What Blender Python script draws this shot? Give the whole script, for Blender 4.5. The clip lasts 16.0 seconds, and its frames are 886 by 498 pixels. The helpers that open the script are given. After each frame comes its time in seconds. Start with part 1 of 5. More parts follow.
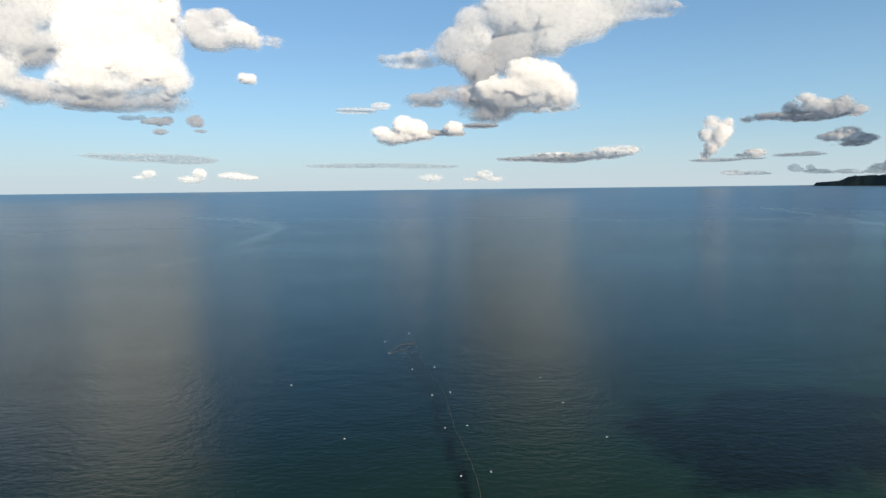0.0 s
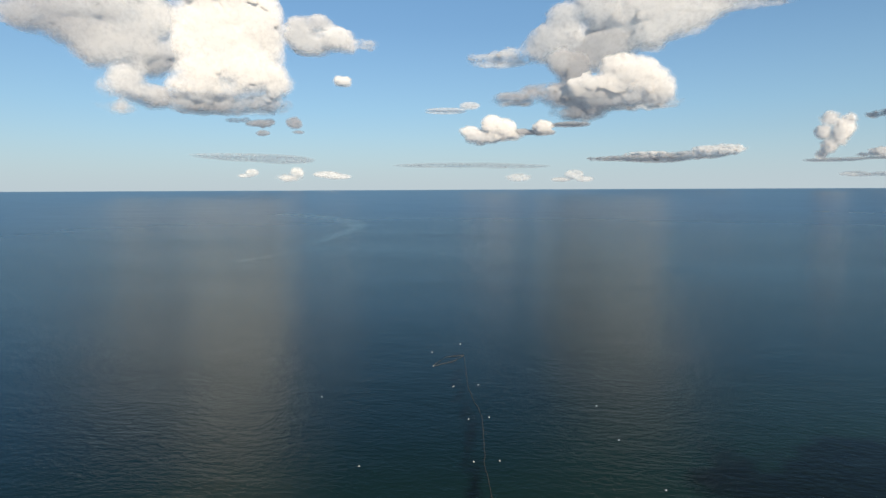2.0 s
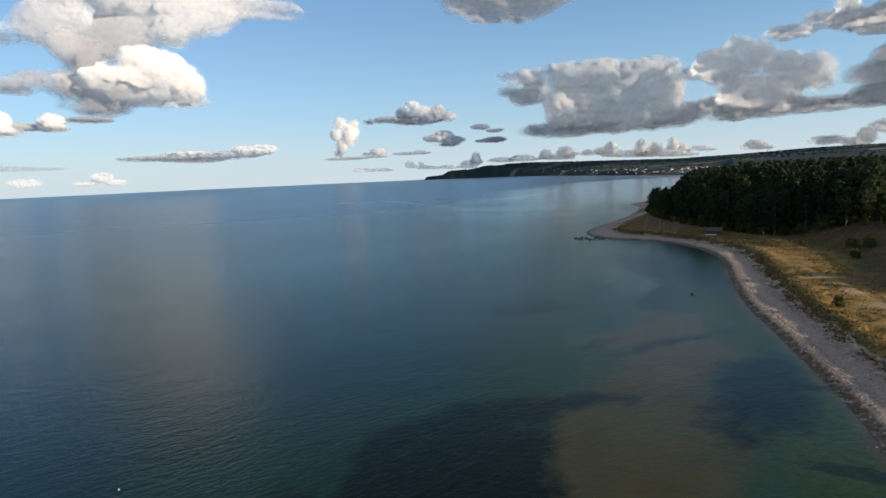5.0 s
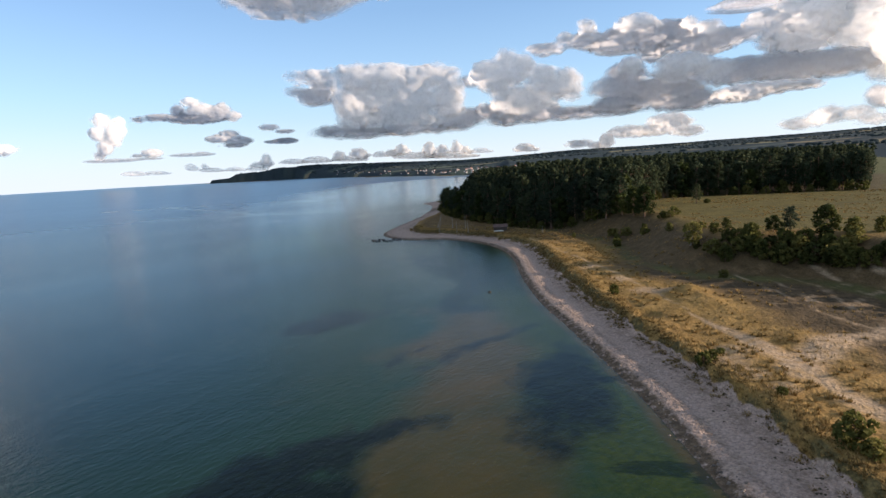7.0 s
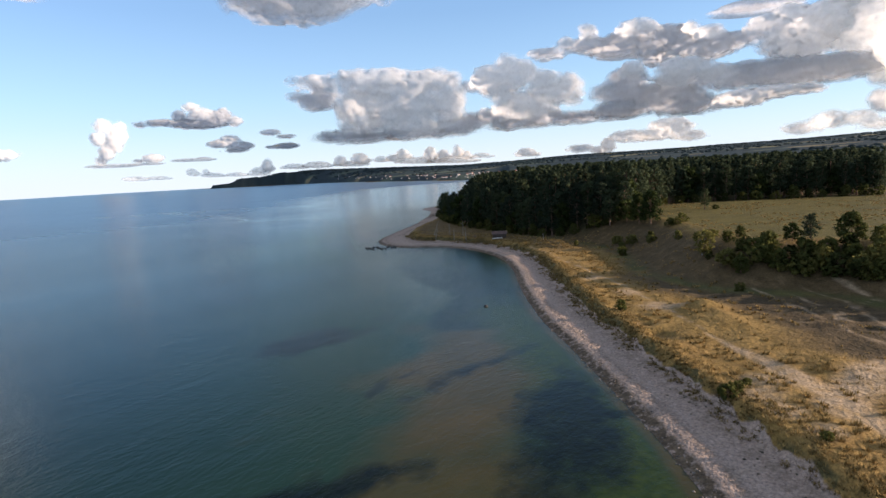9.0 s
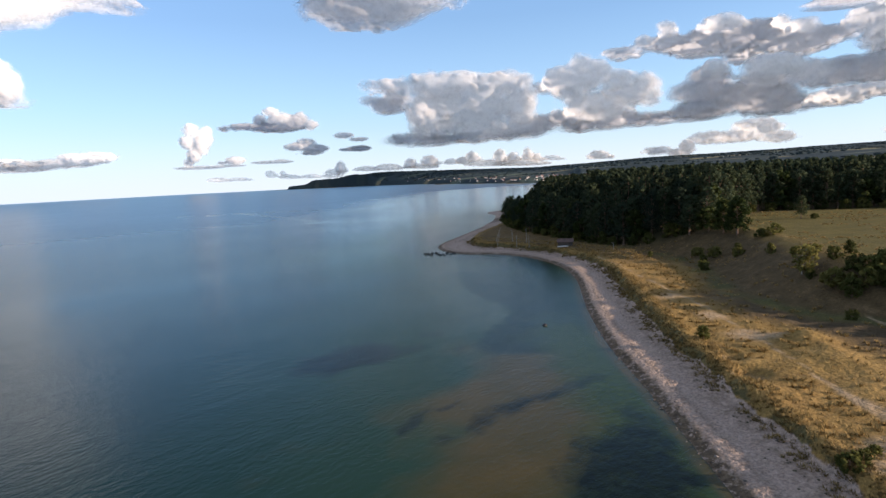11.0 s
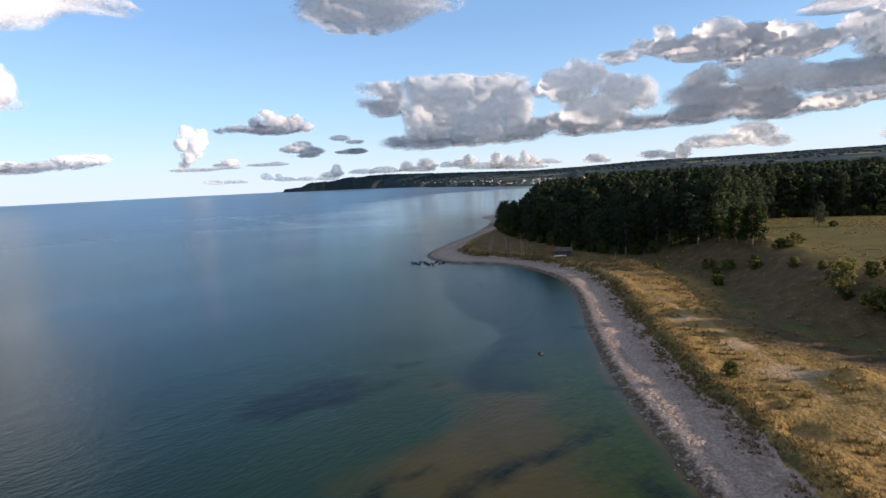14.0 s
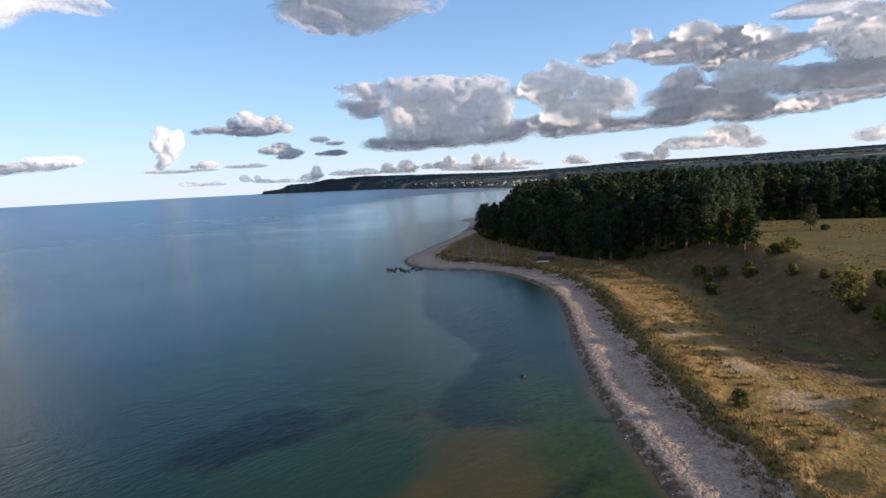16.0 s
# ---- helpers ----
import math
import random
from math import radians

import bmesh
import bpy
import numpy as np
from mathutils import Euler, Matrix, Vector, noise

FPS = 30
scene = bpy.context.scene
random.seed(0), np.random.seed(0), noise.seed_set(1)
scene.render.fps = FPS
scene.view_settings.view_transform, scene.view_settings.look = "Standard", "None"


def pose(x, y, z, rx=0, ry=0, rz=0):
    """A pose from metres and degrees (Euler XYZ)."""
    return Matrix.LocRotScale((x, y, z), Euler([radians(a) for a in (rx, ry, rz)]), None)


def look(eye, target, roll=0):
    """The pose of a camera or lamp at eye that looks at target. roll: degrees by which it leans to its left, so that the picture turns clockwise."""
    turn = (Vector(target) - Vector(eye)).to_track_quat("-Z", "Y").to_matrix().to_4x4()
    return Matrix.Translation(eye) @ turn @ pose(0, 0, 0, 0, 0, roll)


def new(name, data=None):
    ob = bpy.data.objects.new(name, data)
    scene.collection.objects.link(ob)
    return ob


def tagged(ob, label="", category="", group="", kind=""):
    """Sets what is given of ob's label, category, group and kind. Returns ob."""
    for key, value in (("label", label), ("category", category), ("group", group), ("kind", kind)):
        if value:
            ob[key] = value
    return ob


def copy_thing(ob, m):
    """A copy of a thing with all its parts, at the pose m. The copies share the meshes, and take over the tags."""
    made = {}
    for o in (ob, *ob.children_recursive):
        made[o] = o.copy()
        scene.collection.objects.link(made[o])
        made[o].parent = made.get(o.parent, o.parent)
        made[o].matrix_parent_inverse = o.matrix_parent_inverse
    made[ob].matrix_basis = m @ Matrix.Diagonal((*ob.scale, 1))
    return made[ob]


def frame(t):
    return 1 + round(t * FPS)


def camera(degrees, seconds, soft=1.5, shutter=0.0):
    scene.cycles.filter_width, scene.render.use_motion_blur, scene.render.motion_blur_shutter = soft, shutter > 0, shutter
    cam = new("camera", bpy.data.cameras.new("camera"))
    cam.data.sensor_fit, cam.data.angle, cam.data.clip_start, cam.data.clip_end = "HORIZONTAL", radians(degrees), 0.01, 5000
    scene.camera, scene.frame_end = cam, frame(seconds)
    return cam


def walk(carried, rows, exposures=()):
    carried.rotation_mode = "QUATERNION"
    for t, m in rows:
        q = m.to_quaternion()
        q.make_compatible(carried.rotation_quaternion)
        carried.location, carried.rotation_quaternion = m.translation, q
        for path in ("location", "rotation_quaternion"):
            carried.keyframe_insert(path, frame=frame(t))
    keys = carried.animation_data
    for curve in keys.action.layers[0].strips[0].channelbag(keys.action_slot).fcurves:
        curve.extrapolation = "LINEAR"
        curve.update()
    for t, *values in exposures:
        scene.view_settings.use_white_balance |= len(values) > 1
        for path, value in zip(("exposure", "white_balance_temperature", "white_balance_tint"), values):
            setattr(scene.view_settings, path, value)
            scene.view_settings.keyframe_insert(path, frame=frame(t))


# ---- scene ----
# ---- camera ----
cam = camera(76.8, 16.0)
PATH = [  # seconds, x, y, z, yaw, pitch, lean
    (0.0, 0.00, 0.00, 30.00, -0.01, -6.42, -0.68),
    (0.5, 1.76, 2.23, 29.91, 6.49, -6.36, -0.27),
    (1.0, 3.39, 4.47, 29.85, 8.36, -6.35, -0.20),
    (1.5, 4.76, 6.74, 29.82, 8.84, -6.36, -0.17),
    (2.0, 5.74, 9.06, 29.84, 8.88, -6.38, -0.27),
    (2.5, 6.53, 11.39, 29.89, 7.63, -6.36, -0.45),
    (3.0, 7.33, 13.69, 29.95, 2.25, -6.42, -0.76),
    (3.5, 8.19, 15.87, 30.00, -5.39, -6.55, -1.30),
    (4.0, 9.31, 17.97, 30.02, -13.74, -6.77, -1.83),
    (4.5, 10.68, 19.97, 30.04, -24.06, -7.13, -2.23),
    (5.0, 12.27, 21.88, 30.03, -35.00, -7.49, -2.54),
    (5.2, 12.96, 22.61, 30.03, -38.57, -7.65, -2.68),
    (5.8, 15.15, 24.86, 29.98, -47.33, -7.98, -2.87),
    (6.4, 17.71, 26.95, 29.88, -52.74, -8.23, -3.02),
    (7.0, 20.43, 28.73, 29.76, -55.53, -8.33, -3.12),
    (7.5, 22.68, 29.85, 29.68, -56.39, -8.26, -3.17),
    (8.2, 25.75, 31.14, 29.58, -56.21, -8.06, -3.20),
    (8.8, 28.58, 32.20, 29.55, -55.68, -7.89, -3.19),
    (9.4, 31.64, 33.23, 29.60, -54.67, -7.72, -3.13),
    (10.0, 34.77, 34.32, 29.67, -52.96, -7.55, -3.04),
    (10.5, 37.29, 35.34, 29.70, -50.82, -7.39, -2.97),
    (11.0, 39.72, 36.42, 29.71, -48.42, -7.22, -2.92),
    (11.5, 42.11, 37.57, 29.70, -47.15, -7.08, -2.79),
    (12.0, 44.44, 38.83, 29.71, -47.04, -7.05, -2.77),
    (12.5, 46.71, 40.19, 29.75, -47.61, -6.99, -2.75),
    (13.0, 48.92, 41.56, 29.77, -47.92, -6.96, -2.71),
    (13.5, 51.10, 42.99, 29.78, -48.31, -6.95, -2.78),
    (14.0, 53.27, 44.40, 29.80, -48.79, -6.94, -2.79),
    (14.5, 55.48, 45.81, 29.82, -49.26, -6.93, -2.88),
    (15.0, 57.72, 47.23, 29.85, -49.70, -6.93, -2.89),
    (15.5, 59.98, 48.64, 29.88, -50.29, -6.91, -2.88),
    (16.0, 62.23, 49.98, 29.89, -50.71, -6.87, -2.88),
]
walk(cam, [(t, pose(x, y, z, 90 + p, 0, yaw) @ pose(0, 0, 0, 0, 0, lean)) for t, x, y, z, yaw, p, lean in PATH],
     exposures=[(0.0, 0.28, 5850, 10), (0.6, 0.12, 5850, 10), (3.5, 0.10, 5850, 10), (5.0, 0.38, 5900, 13), (7.5, 0.84, 6050, 20), (11.0, 0.82, 5950, 20), (16.0, 0.72, 5800, 20)])

# ---- light ----
SUN_BEARING, SUN_HEIGHT = 153.0, 15.2
world = bpy.data.worlds.new("world")
scene.world = world
world.use_nodes = True
wn = world.node_tree
sky = wn.nodes.new("ShaderNodeTexSky")
sky.sky_type, sky.sun_disc = "NISHITA", False
sky.sun_elevation, sky.sun_rotation = radians(SUN_HEIGHT), radians(SUN_BEARING)
sky.air_density, sky.dust_density, sky.ozone_density = 1.0, 0.15, 3.0
# pale haze that thins out upwards
way = wn.nodes.new("ShaderNodeTexCoord")
split = wn.nodes.new("ShaderNodeSeparateXYZ")
wn.links.new(way.outputs["Generated"], split.inputs[0])
thin = wn.nodes.new("ShaderNodeValToRGB")
wn.links.new(split.outputs["Z"], thin.inputs[0])
for stop, (place, value) in zip([thin.color_ramp.elements[0], thin.color_ramp.elements[1], thin.color_ramp.elements.new(0.1), thin.color_ramp.elements.new(0.3), thin.color_ramp.elements.new(0.5)],
                                [(0.0, 0.97), (1.0, 0.45), (0.09, 0.55), (0.26, 0.34), (0.42, 0.45)]):
    stop.position, stop.color = place, (value, value, value, 1)
haze = wn.nodes.new("ShaderNodeMix")
haze.data_type = "RGBA"
tone = wn.nodes.new("ShaderNodeValToRGB")
wn.links.new(split.outputs["Z"], tone.inputs[0])
tone.color_ramp.elements[0].color, tone.color_ramp.elements[1].color = (0.565, 0.62, 0.60, 1), (0.43, 0.635, 0.725, 1)
tone.color_ramp.elements[1].position = 0.13
zenith = tone.color_ramp.elements.new(0.32)
zenith.color = (0.30, 0.53, 0.74, 1)
# broken cloud overhead whitens the sky above the view
overhead = tone.color_ramp.elements.new(0.46)
overhead.color = (0.31, 0.355, 0.39, 1)
lift = wn.nodes.new("ShaderNodeVectorMath")
lift.operation = "SCALE"
lift.inputs["Scale"].default_value = 10.0
wn.links.new(tone.outputs[0], lift.inputs[0])
wn.links.new(lift.outputs[0], haze.inputs[7])
wn.links.new(thin.outputs[0], haze.inputs[0])
wn.links.new(sky.outputs[0], haze.inputs[6])
wn.links.new(haze.outputs[2], wn.nodes["Background"].inputs["Color"])
wn.nodes["Background"].inputs["Strength"].default_value = 0.09
sun = new("sun", bpy.data.lights.new("sun", "SUN"))
sun.data.energy, sun.data.angle, sun.data.color = 5.0, radians(0.6), (1.0, 0.80, 0.56)
_b, _e = radians(SUN_BEARING), radians(SUN_HEIGHT)
sun.matrix_world = look((math.sin(_b) * math.cos(_e) * 900, math.cos(_b) * math.cos(_e) * 900, math.sin(_e) * 900), (0, 0, 0))

# ---- small tools ----
rng = np.random.default_rng(7)


def hash3(i, j, k, seed):
    h = (i * 374761393 + j * 668265263 + k * 2147483647 + seed * 974634577) & 0xFFFFFFFF
    h = ((h ^ (h >> 13)) * 1274126177) & 0xFFFFFFFF
    return ((h ^ (h >> 16)) & 0xFFFFFF) / float(0xFFFFFF)


def vnoise(p, seed=0):
    """Smooth value noise of an (n, 3) array, 0 to 1."""
    f = np.floor(p)
    i = f.astype(np.int64)
    u = p - f
    u = u * u * (3 - 2 * u)
    r = 0
    for a in (0, 1):
        wa = u[:, 0] if a else 1 - u[:, 0]
        for b in (0, 1):
            wb = u[:, 1] if b else 1 - u[:, 1]
            for c in (0, 1):
                wc = u[:, 2] if c else 1 - u[:, 2]
                r = r + wa * wb * wc * hash3(i[:, 0] + a, i[:, 1] + b, i[:, 2] + c, seed)
    return r


def fbm(p, octaves=4, seed=0):
    r, a, t = 0, 0.5, 0
    for o in range(octaves):
        r = r + a * vnoise(p * 2 ** o, seed + o)
        t += a
        a *= 0.5
    return r / t


def fbm2(x, y, size, octaves=4, seed=0):
    x, y = np.asarray(x, float), np.asarray(y, float)
    p = np.stack([x.ravel() / size, y.ravel() / size, np.full(x.size, 0.37)], 1)
    return fbm(p, octaves, seed).reshape(x.shape)


def step(a, b, v):
    u = np.clip((v - a) / (b - a), 0, 1)
    return u * u * (3 - 2 * u)


def link(name, bm_or_mesh, material, parent=None, label="", smooth=True):
    if isinstance(bm_or_mesh, bmesh.types.BMesh):
        mesh = bpy.data.meshes.new(name)
        bm_or_mesh.to_mesh(mesh)
        bm_or_mesh.free()
    else:
        mesh = bm_or_mesh
    if smooth:
        mesh.shade_smooth()
    if material and not mesh.materials:
        mesh.materials.append(material)
    ob = new(name, mesh)
    if parent:
        ob.parent = parent
    if label:
        ob["label"] = label
    return ob


def part(name, bm, material, parent, label="", smooth=False):
    return link(name, bm, material, parent, label, smooth)


def from_arrays(name, verts, faces):
    mesh = bpy.data.meshes.new(name)
    verts, faces = np.asarray(verts, np.float32), np.asarray(faces, np.int32)
    n, k = faces.shape
    mesh.vertices.add(len(verts))
    mesh.vertices.foreach_set("co", verts.ravel())
    mesh.loops.add(n * k)
    mesh.loops.foreach_set("vertex_index", faces.ravel())
    mesh.polygons.add(n)
    mesh.polygons.foreach_set("loop_start", np.arange(n, dtype=np.int32) * k)
    mesh.update(calc_edges=True)
    mesh.validate()
    return mesh


def grid_mesh(name, xs, ys, z):
    nx, ny = len(xs), len(ys)
    X, Y = np.meshgrid(xs, ys, indexing="ij")
    v = np.stack([X.ravel(), Y.ravel(), z(X, Y).ravel()], 1)
    i = np.arange((nx - 1) * (ny - 1))
    a = (i // (ny - 1)) * ny + i % (ny - 1)
    return from_arrays(name, v, np.stack([a, a + ny, a + ny + 1, a + 1], 1)), X.ravel(), Y.ravel()


def attribute(mesh, name, values):
    mesh.attributes.new(name, "FLOAT", "POINT").data.foreach_set("value", np.asarray(values, np.float32))


def ball(subdiv):
    bm = bmesh.new()
    bmesh.ops.create_icosphere(bm, subdivisions=subdiv, radius=1)
    v = np.array([q.co[:] for q in bm.verts])
    f = np.array([[q.index for q in g.verts] for g in bm.faces])
    bm.free()
    return v, f


BALL1, BALL2 = ball(1), ball(2)


class Mat:
    """A node material with short calls."""

    def __init__(self, name, roughness=0.8, specular=0.3):
        self.m = bpy.data.materials.new(name)
        self.m.use_nodes = True
        self.t = self.m.node_tree
        self.b = self.t.nodes["Principled BSDF"]
        self.b.inputs["Roughness"].default_value = roughness
        self.b.inputs["Specular IOR Level"].default_value = specular
        self.pos = self.t.nodes.new("ShaderNodeNewGeometry").outputs["Position"]

    def node(self, kind, **sockets):
        n = self.t.nodes.new(kind)
        for k, v in sockets.items():
            s = n.inputs[k.replace("_", " ")]
            if hasattr(v, "is_linked"):
                self.t.links.new(v, s)
            else:
                s.default_value = v
        return n

    def noise(self, size, detail=4.0, stretch=(1, 1, 1), rough=0.55):
        mp = self.node("ShaderNodeMapping", Vector=self.pos, Scale=[s / size for s in stretch])
        return self.node("ShaderNodeTexNoise", Vector=mp.outputs[0], Scale=1.0, Detail=detail, Roughness=rough).outputs["Fac"]

    def attr(self, name):
        n = self.t.nodes.new("ShaderNodeAttribute")
        n.attribute_name = name
        return n.outputs["Fac"]

    def ramp(self, fac, stops):
        n = self.t.nodes.new("ShaderNodeValToRGB")
        self.t.links.new(fac, n.inputs[0])
        while len(n.color_ramp.elements) < len(stops):
            n.color_ramp.elements.new(0.5)
        for e, (p, c) in zip(n.color_ramp.elements, stops):
            e.position, e.color = p, (*c, 1) if len(c) == 3 else c
        return n.outputs[0]

    def math(self, op, a, b=0.0, clamp=False):
        n = self.t.nodes.new("ShaderNodeMath")
        n.operation, n.use_clamp = op, clamp
        for s, v in zip(n.inputs, (a, b)):
            if hasattr(v, "is_linked"):
                self.t.links.new(v, s)
            else:
                s.default_value = v
        return n.outputs[0]

    def mix(self, fac, a, b):
        n = self.t.nodes.new("ShaderNodeMix")
        n.data_type = "RGBA"
        for s, v in ((n.inputs[0], fac), (n.inputs[6], a), (n.inputs[7], b)):
            if hasattr(v, "is_linked"):
                self.t.links.new(v, s)
            else:
                s.default_value = v if isinstance(v, (int, float)) else (*v, 1)
        return n.outputs[2]

    def bump(self, height, strength, distance):
        n = self.node("ShaderNodeBump", Height=height, Strength=strength, Distance=distance)
        self.t.links.new(n.outputs[0], self.b.inputs["Normal"])
        return n

    def colour(self, c):
        if hasattr(c, "is_linked"):
            self.t.links.new(c, self.b.inputs["Base Color"])
        else:
            self.b.inputs["Base Color"].default_value = (*c, 1)
        return self

    def random(self):
        return self.t.nodes.new("ShaderNodeObjectInfo").outputs["Random"]

    def island(self):
        n = self.t.nodes.new("ShaderNodeNewGeometry")
        return n.outputs["Random Per Island"]


# ---- materials ----
def sea_material():
    m = Mat("sea_water", 0.12, 0.08)
    m.b.inputs["IOR"].default_value = 1.33
    big = m.noise(60, 4)
    deep = m.ramp(big, [(0.3, (0.002, 0.017, 0.021)), (0.7, (0.003, 0.020, 0.023))])
    mid = m.ramp(m.noise(25, 4), [(0.3, (0.010, 0.031, 0.020)), (0.7, (0.014, 0.035, 0.020))])
    bed = m.ramp(m.noise(9, 6), [(0.3, (0.040, 0.034, 0.011)), (0.7, (0.064, 0.047, 0.016))])
    # far blue is the upper sky's reflection, put into the water colour
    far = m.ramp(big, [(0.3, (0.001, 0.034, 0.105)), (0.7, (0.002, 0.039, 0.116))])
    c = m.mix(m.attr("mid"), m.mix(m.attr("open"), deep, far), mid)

    def broken(name, size, soft, top):
        v = m.math("ADD", m.attr(name), m.math("MULTIPLY", m.math("SUBTRACT", m.noise(size, 8, rough=0.65), 0.5), 1.1))
        return m.ramp(v, [(0.5 - soft, (0,) * 3), (0.5 + soft, (top,) * 3)])

    c = m.mix(broken("bed", 16, 0.4, 0.85), c, bed)
    pale = m.ramp(m.noise(6, 6), [(0.3, (0.032, 0.052, 0.041)), (0.7, (0.046, 0.062, 0.047))])
    c = m.mix(m.attr("tongue"), c, pale)
    gloom = m.ramp(m.noise(5, 6), [(0.3, (0.006, 0.013, 0.010)), (0.7, (0.014, 0.023, 0.013))])
    c = m.mix(m.attr("gloom"), c, gloom)
    algae = m.ramp(m.noise(1.2, 6, rough=0.7), [(0.3, (0.010, 0.022, 0.004)), (0.7, (0.034, 0.050, 0.007))])
    c = m.mix(broken("algae", 5, 0.3, 0.85), c, algae)
    weed_and_net_shade = m.ramp(m.noise(1.5, 6), [(0.3, (0.001, 0.004, 0.005)), (0.75, (0.005, 0.011, 0.007))])
    c = m.mix(broken("weed_and_net_shade", 3.5, 0.26, 0.97), c, weed_and_net_shade)
    small = m.noise(0.7, 3, (0.6, 1.0, 1.0))
    fine = m.noise(0.2, 2, (0.7, 1.0, 1.0))
    swell = m.noise(2.6, 3, (0.5, 1.0, 1.0))
    h = m.math("ADD", m.math("MULTIPLY", small, 0.055), m.math("MULTIPLY", fine, 0.02))
    h = m.math("ADD", h, m.math("MULTIPLY", swell, 0.06))
    bump = m.node("ShaderNodeBump", Height=h, Distance=1.0)
    slick = m.ramp(m.noise(150, 5, (0.25, 1.0, 1.0)), [(0.52, (1.0,) * 3), (0.62, (0.35,) * 3)])
    calmer = m.math("SUBTRACT", 1.0, m.math("MULTIPLY", m.attr("lee"), 0.75))
    m.t.links.new(m.math("MULTIPLY", slick, calmer), bump.inputs["Strength"])
    calm = m.noise(90, 4, (0.35, 1.0, 1.0))
    near = m.ramp(calm, [(0.35, (0.17,) * 3), (0.7, (0.23,) * 3)])
    rough = m.mix(m.attr("lee"), m.mix(m.attr("open"), near, (0.30, 0.30, 0.30)), (0.15, 0.15, 0.15))
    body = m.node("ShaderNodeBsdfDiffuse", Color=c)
    gloss = m.node("ShaderNodeBsdfAnisotropic", Color=(0.92, 0.98, 1.0, 1), Roughness=rough, Normal=bump.outputs[0])
    gloss.distribution = "BECKMANN"
    # waves hide part of the mirror at flat angles
    mirror = m.node("ShaderNodeFresnel", IOR=1.33, Normal=bump.outputs[0]).outputs[0]
    mirror = m.math("SUBTRACT", mirror, m.math("SUBTRACT", 0.03, m.math("MULTIPLY", m.attr("lee"), 0.03)), clamp=True)
    limit = m.math("ADD", 1.0, m.math("MULTIPLY", mirror, m.math("SUBTRACT", 1.3, m.math("MULTIPLY", m.attr("lee"), 1.2))))
    paws = m.math("MULTIPLY", m.noise(3.5, 5, (0.3, 1.0, 1.0), 0.7), m.noise(40, 5, (0.3, 1.0, 1.0), 0.65))
    ruffle = m.ramp(paws, [(0.12, (0.90,) * 3), (0.25, (1.0,) * 3), (0.4, (1.1,) * 3)])
    both = m.node("ShaderNodeMixShader", Fac=m.math("MULTIPLY", m.math("DIVIDE", mirror, limit), m.math("ADD", ruffle, m.math("MULTIPLY", m.attr("slick"), 0.22))))
    m.t.links.new(body.outputs[0], both.inputs[1])
    m.t.links.new(gloss.outputs[0], both.inputs[2])
    m.t.nodes.remove(m.b)
    m.t.links.new(both.outputs[0], m.t.nodes["Material Output"].inputs["Surface"])
    return m.m


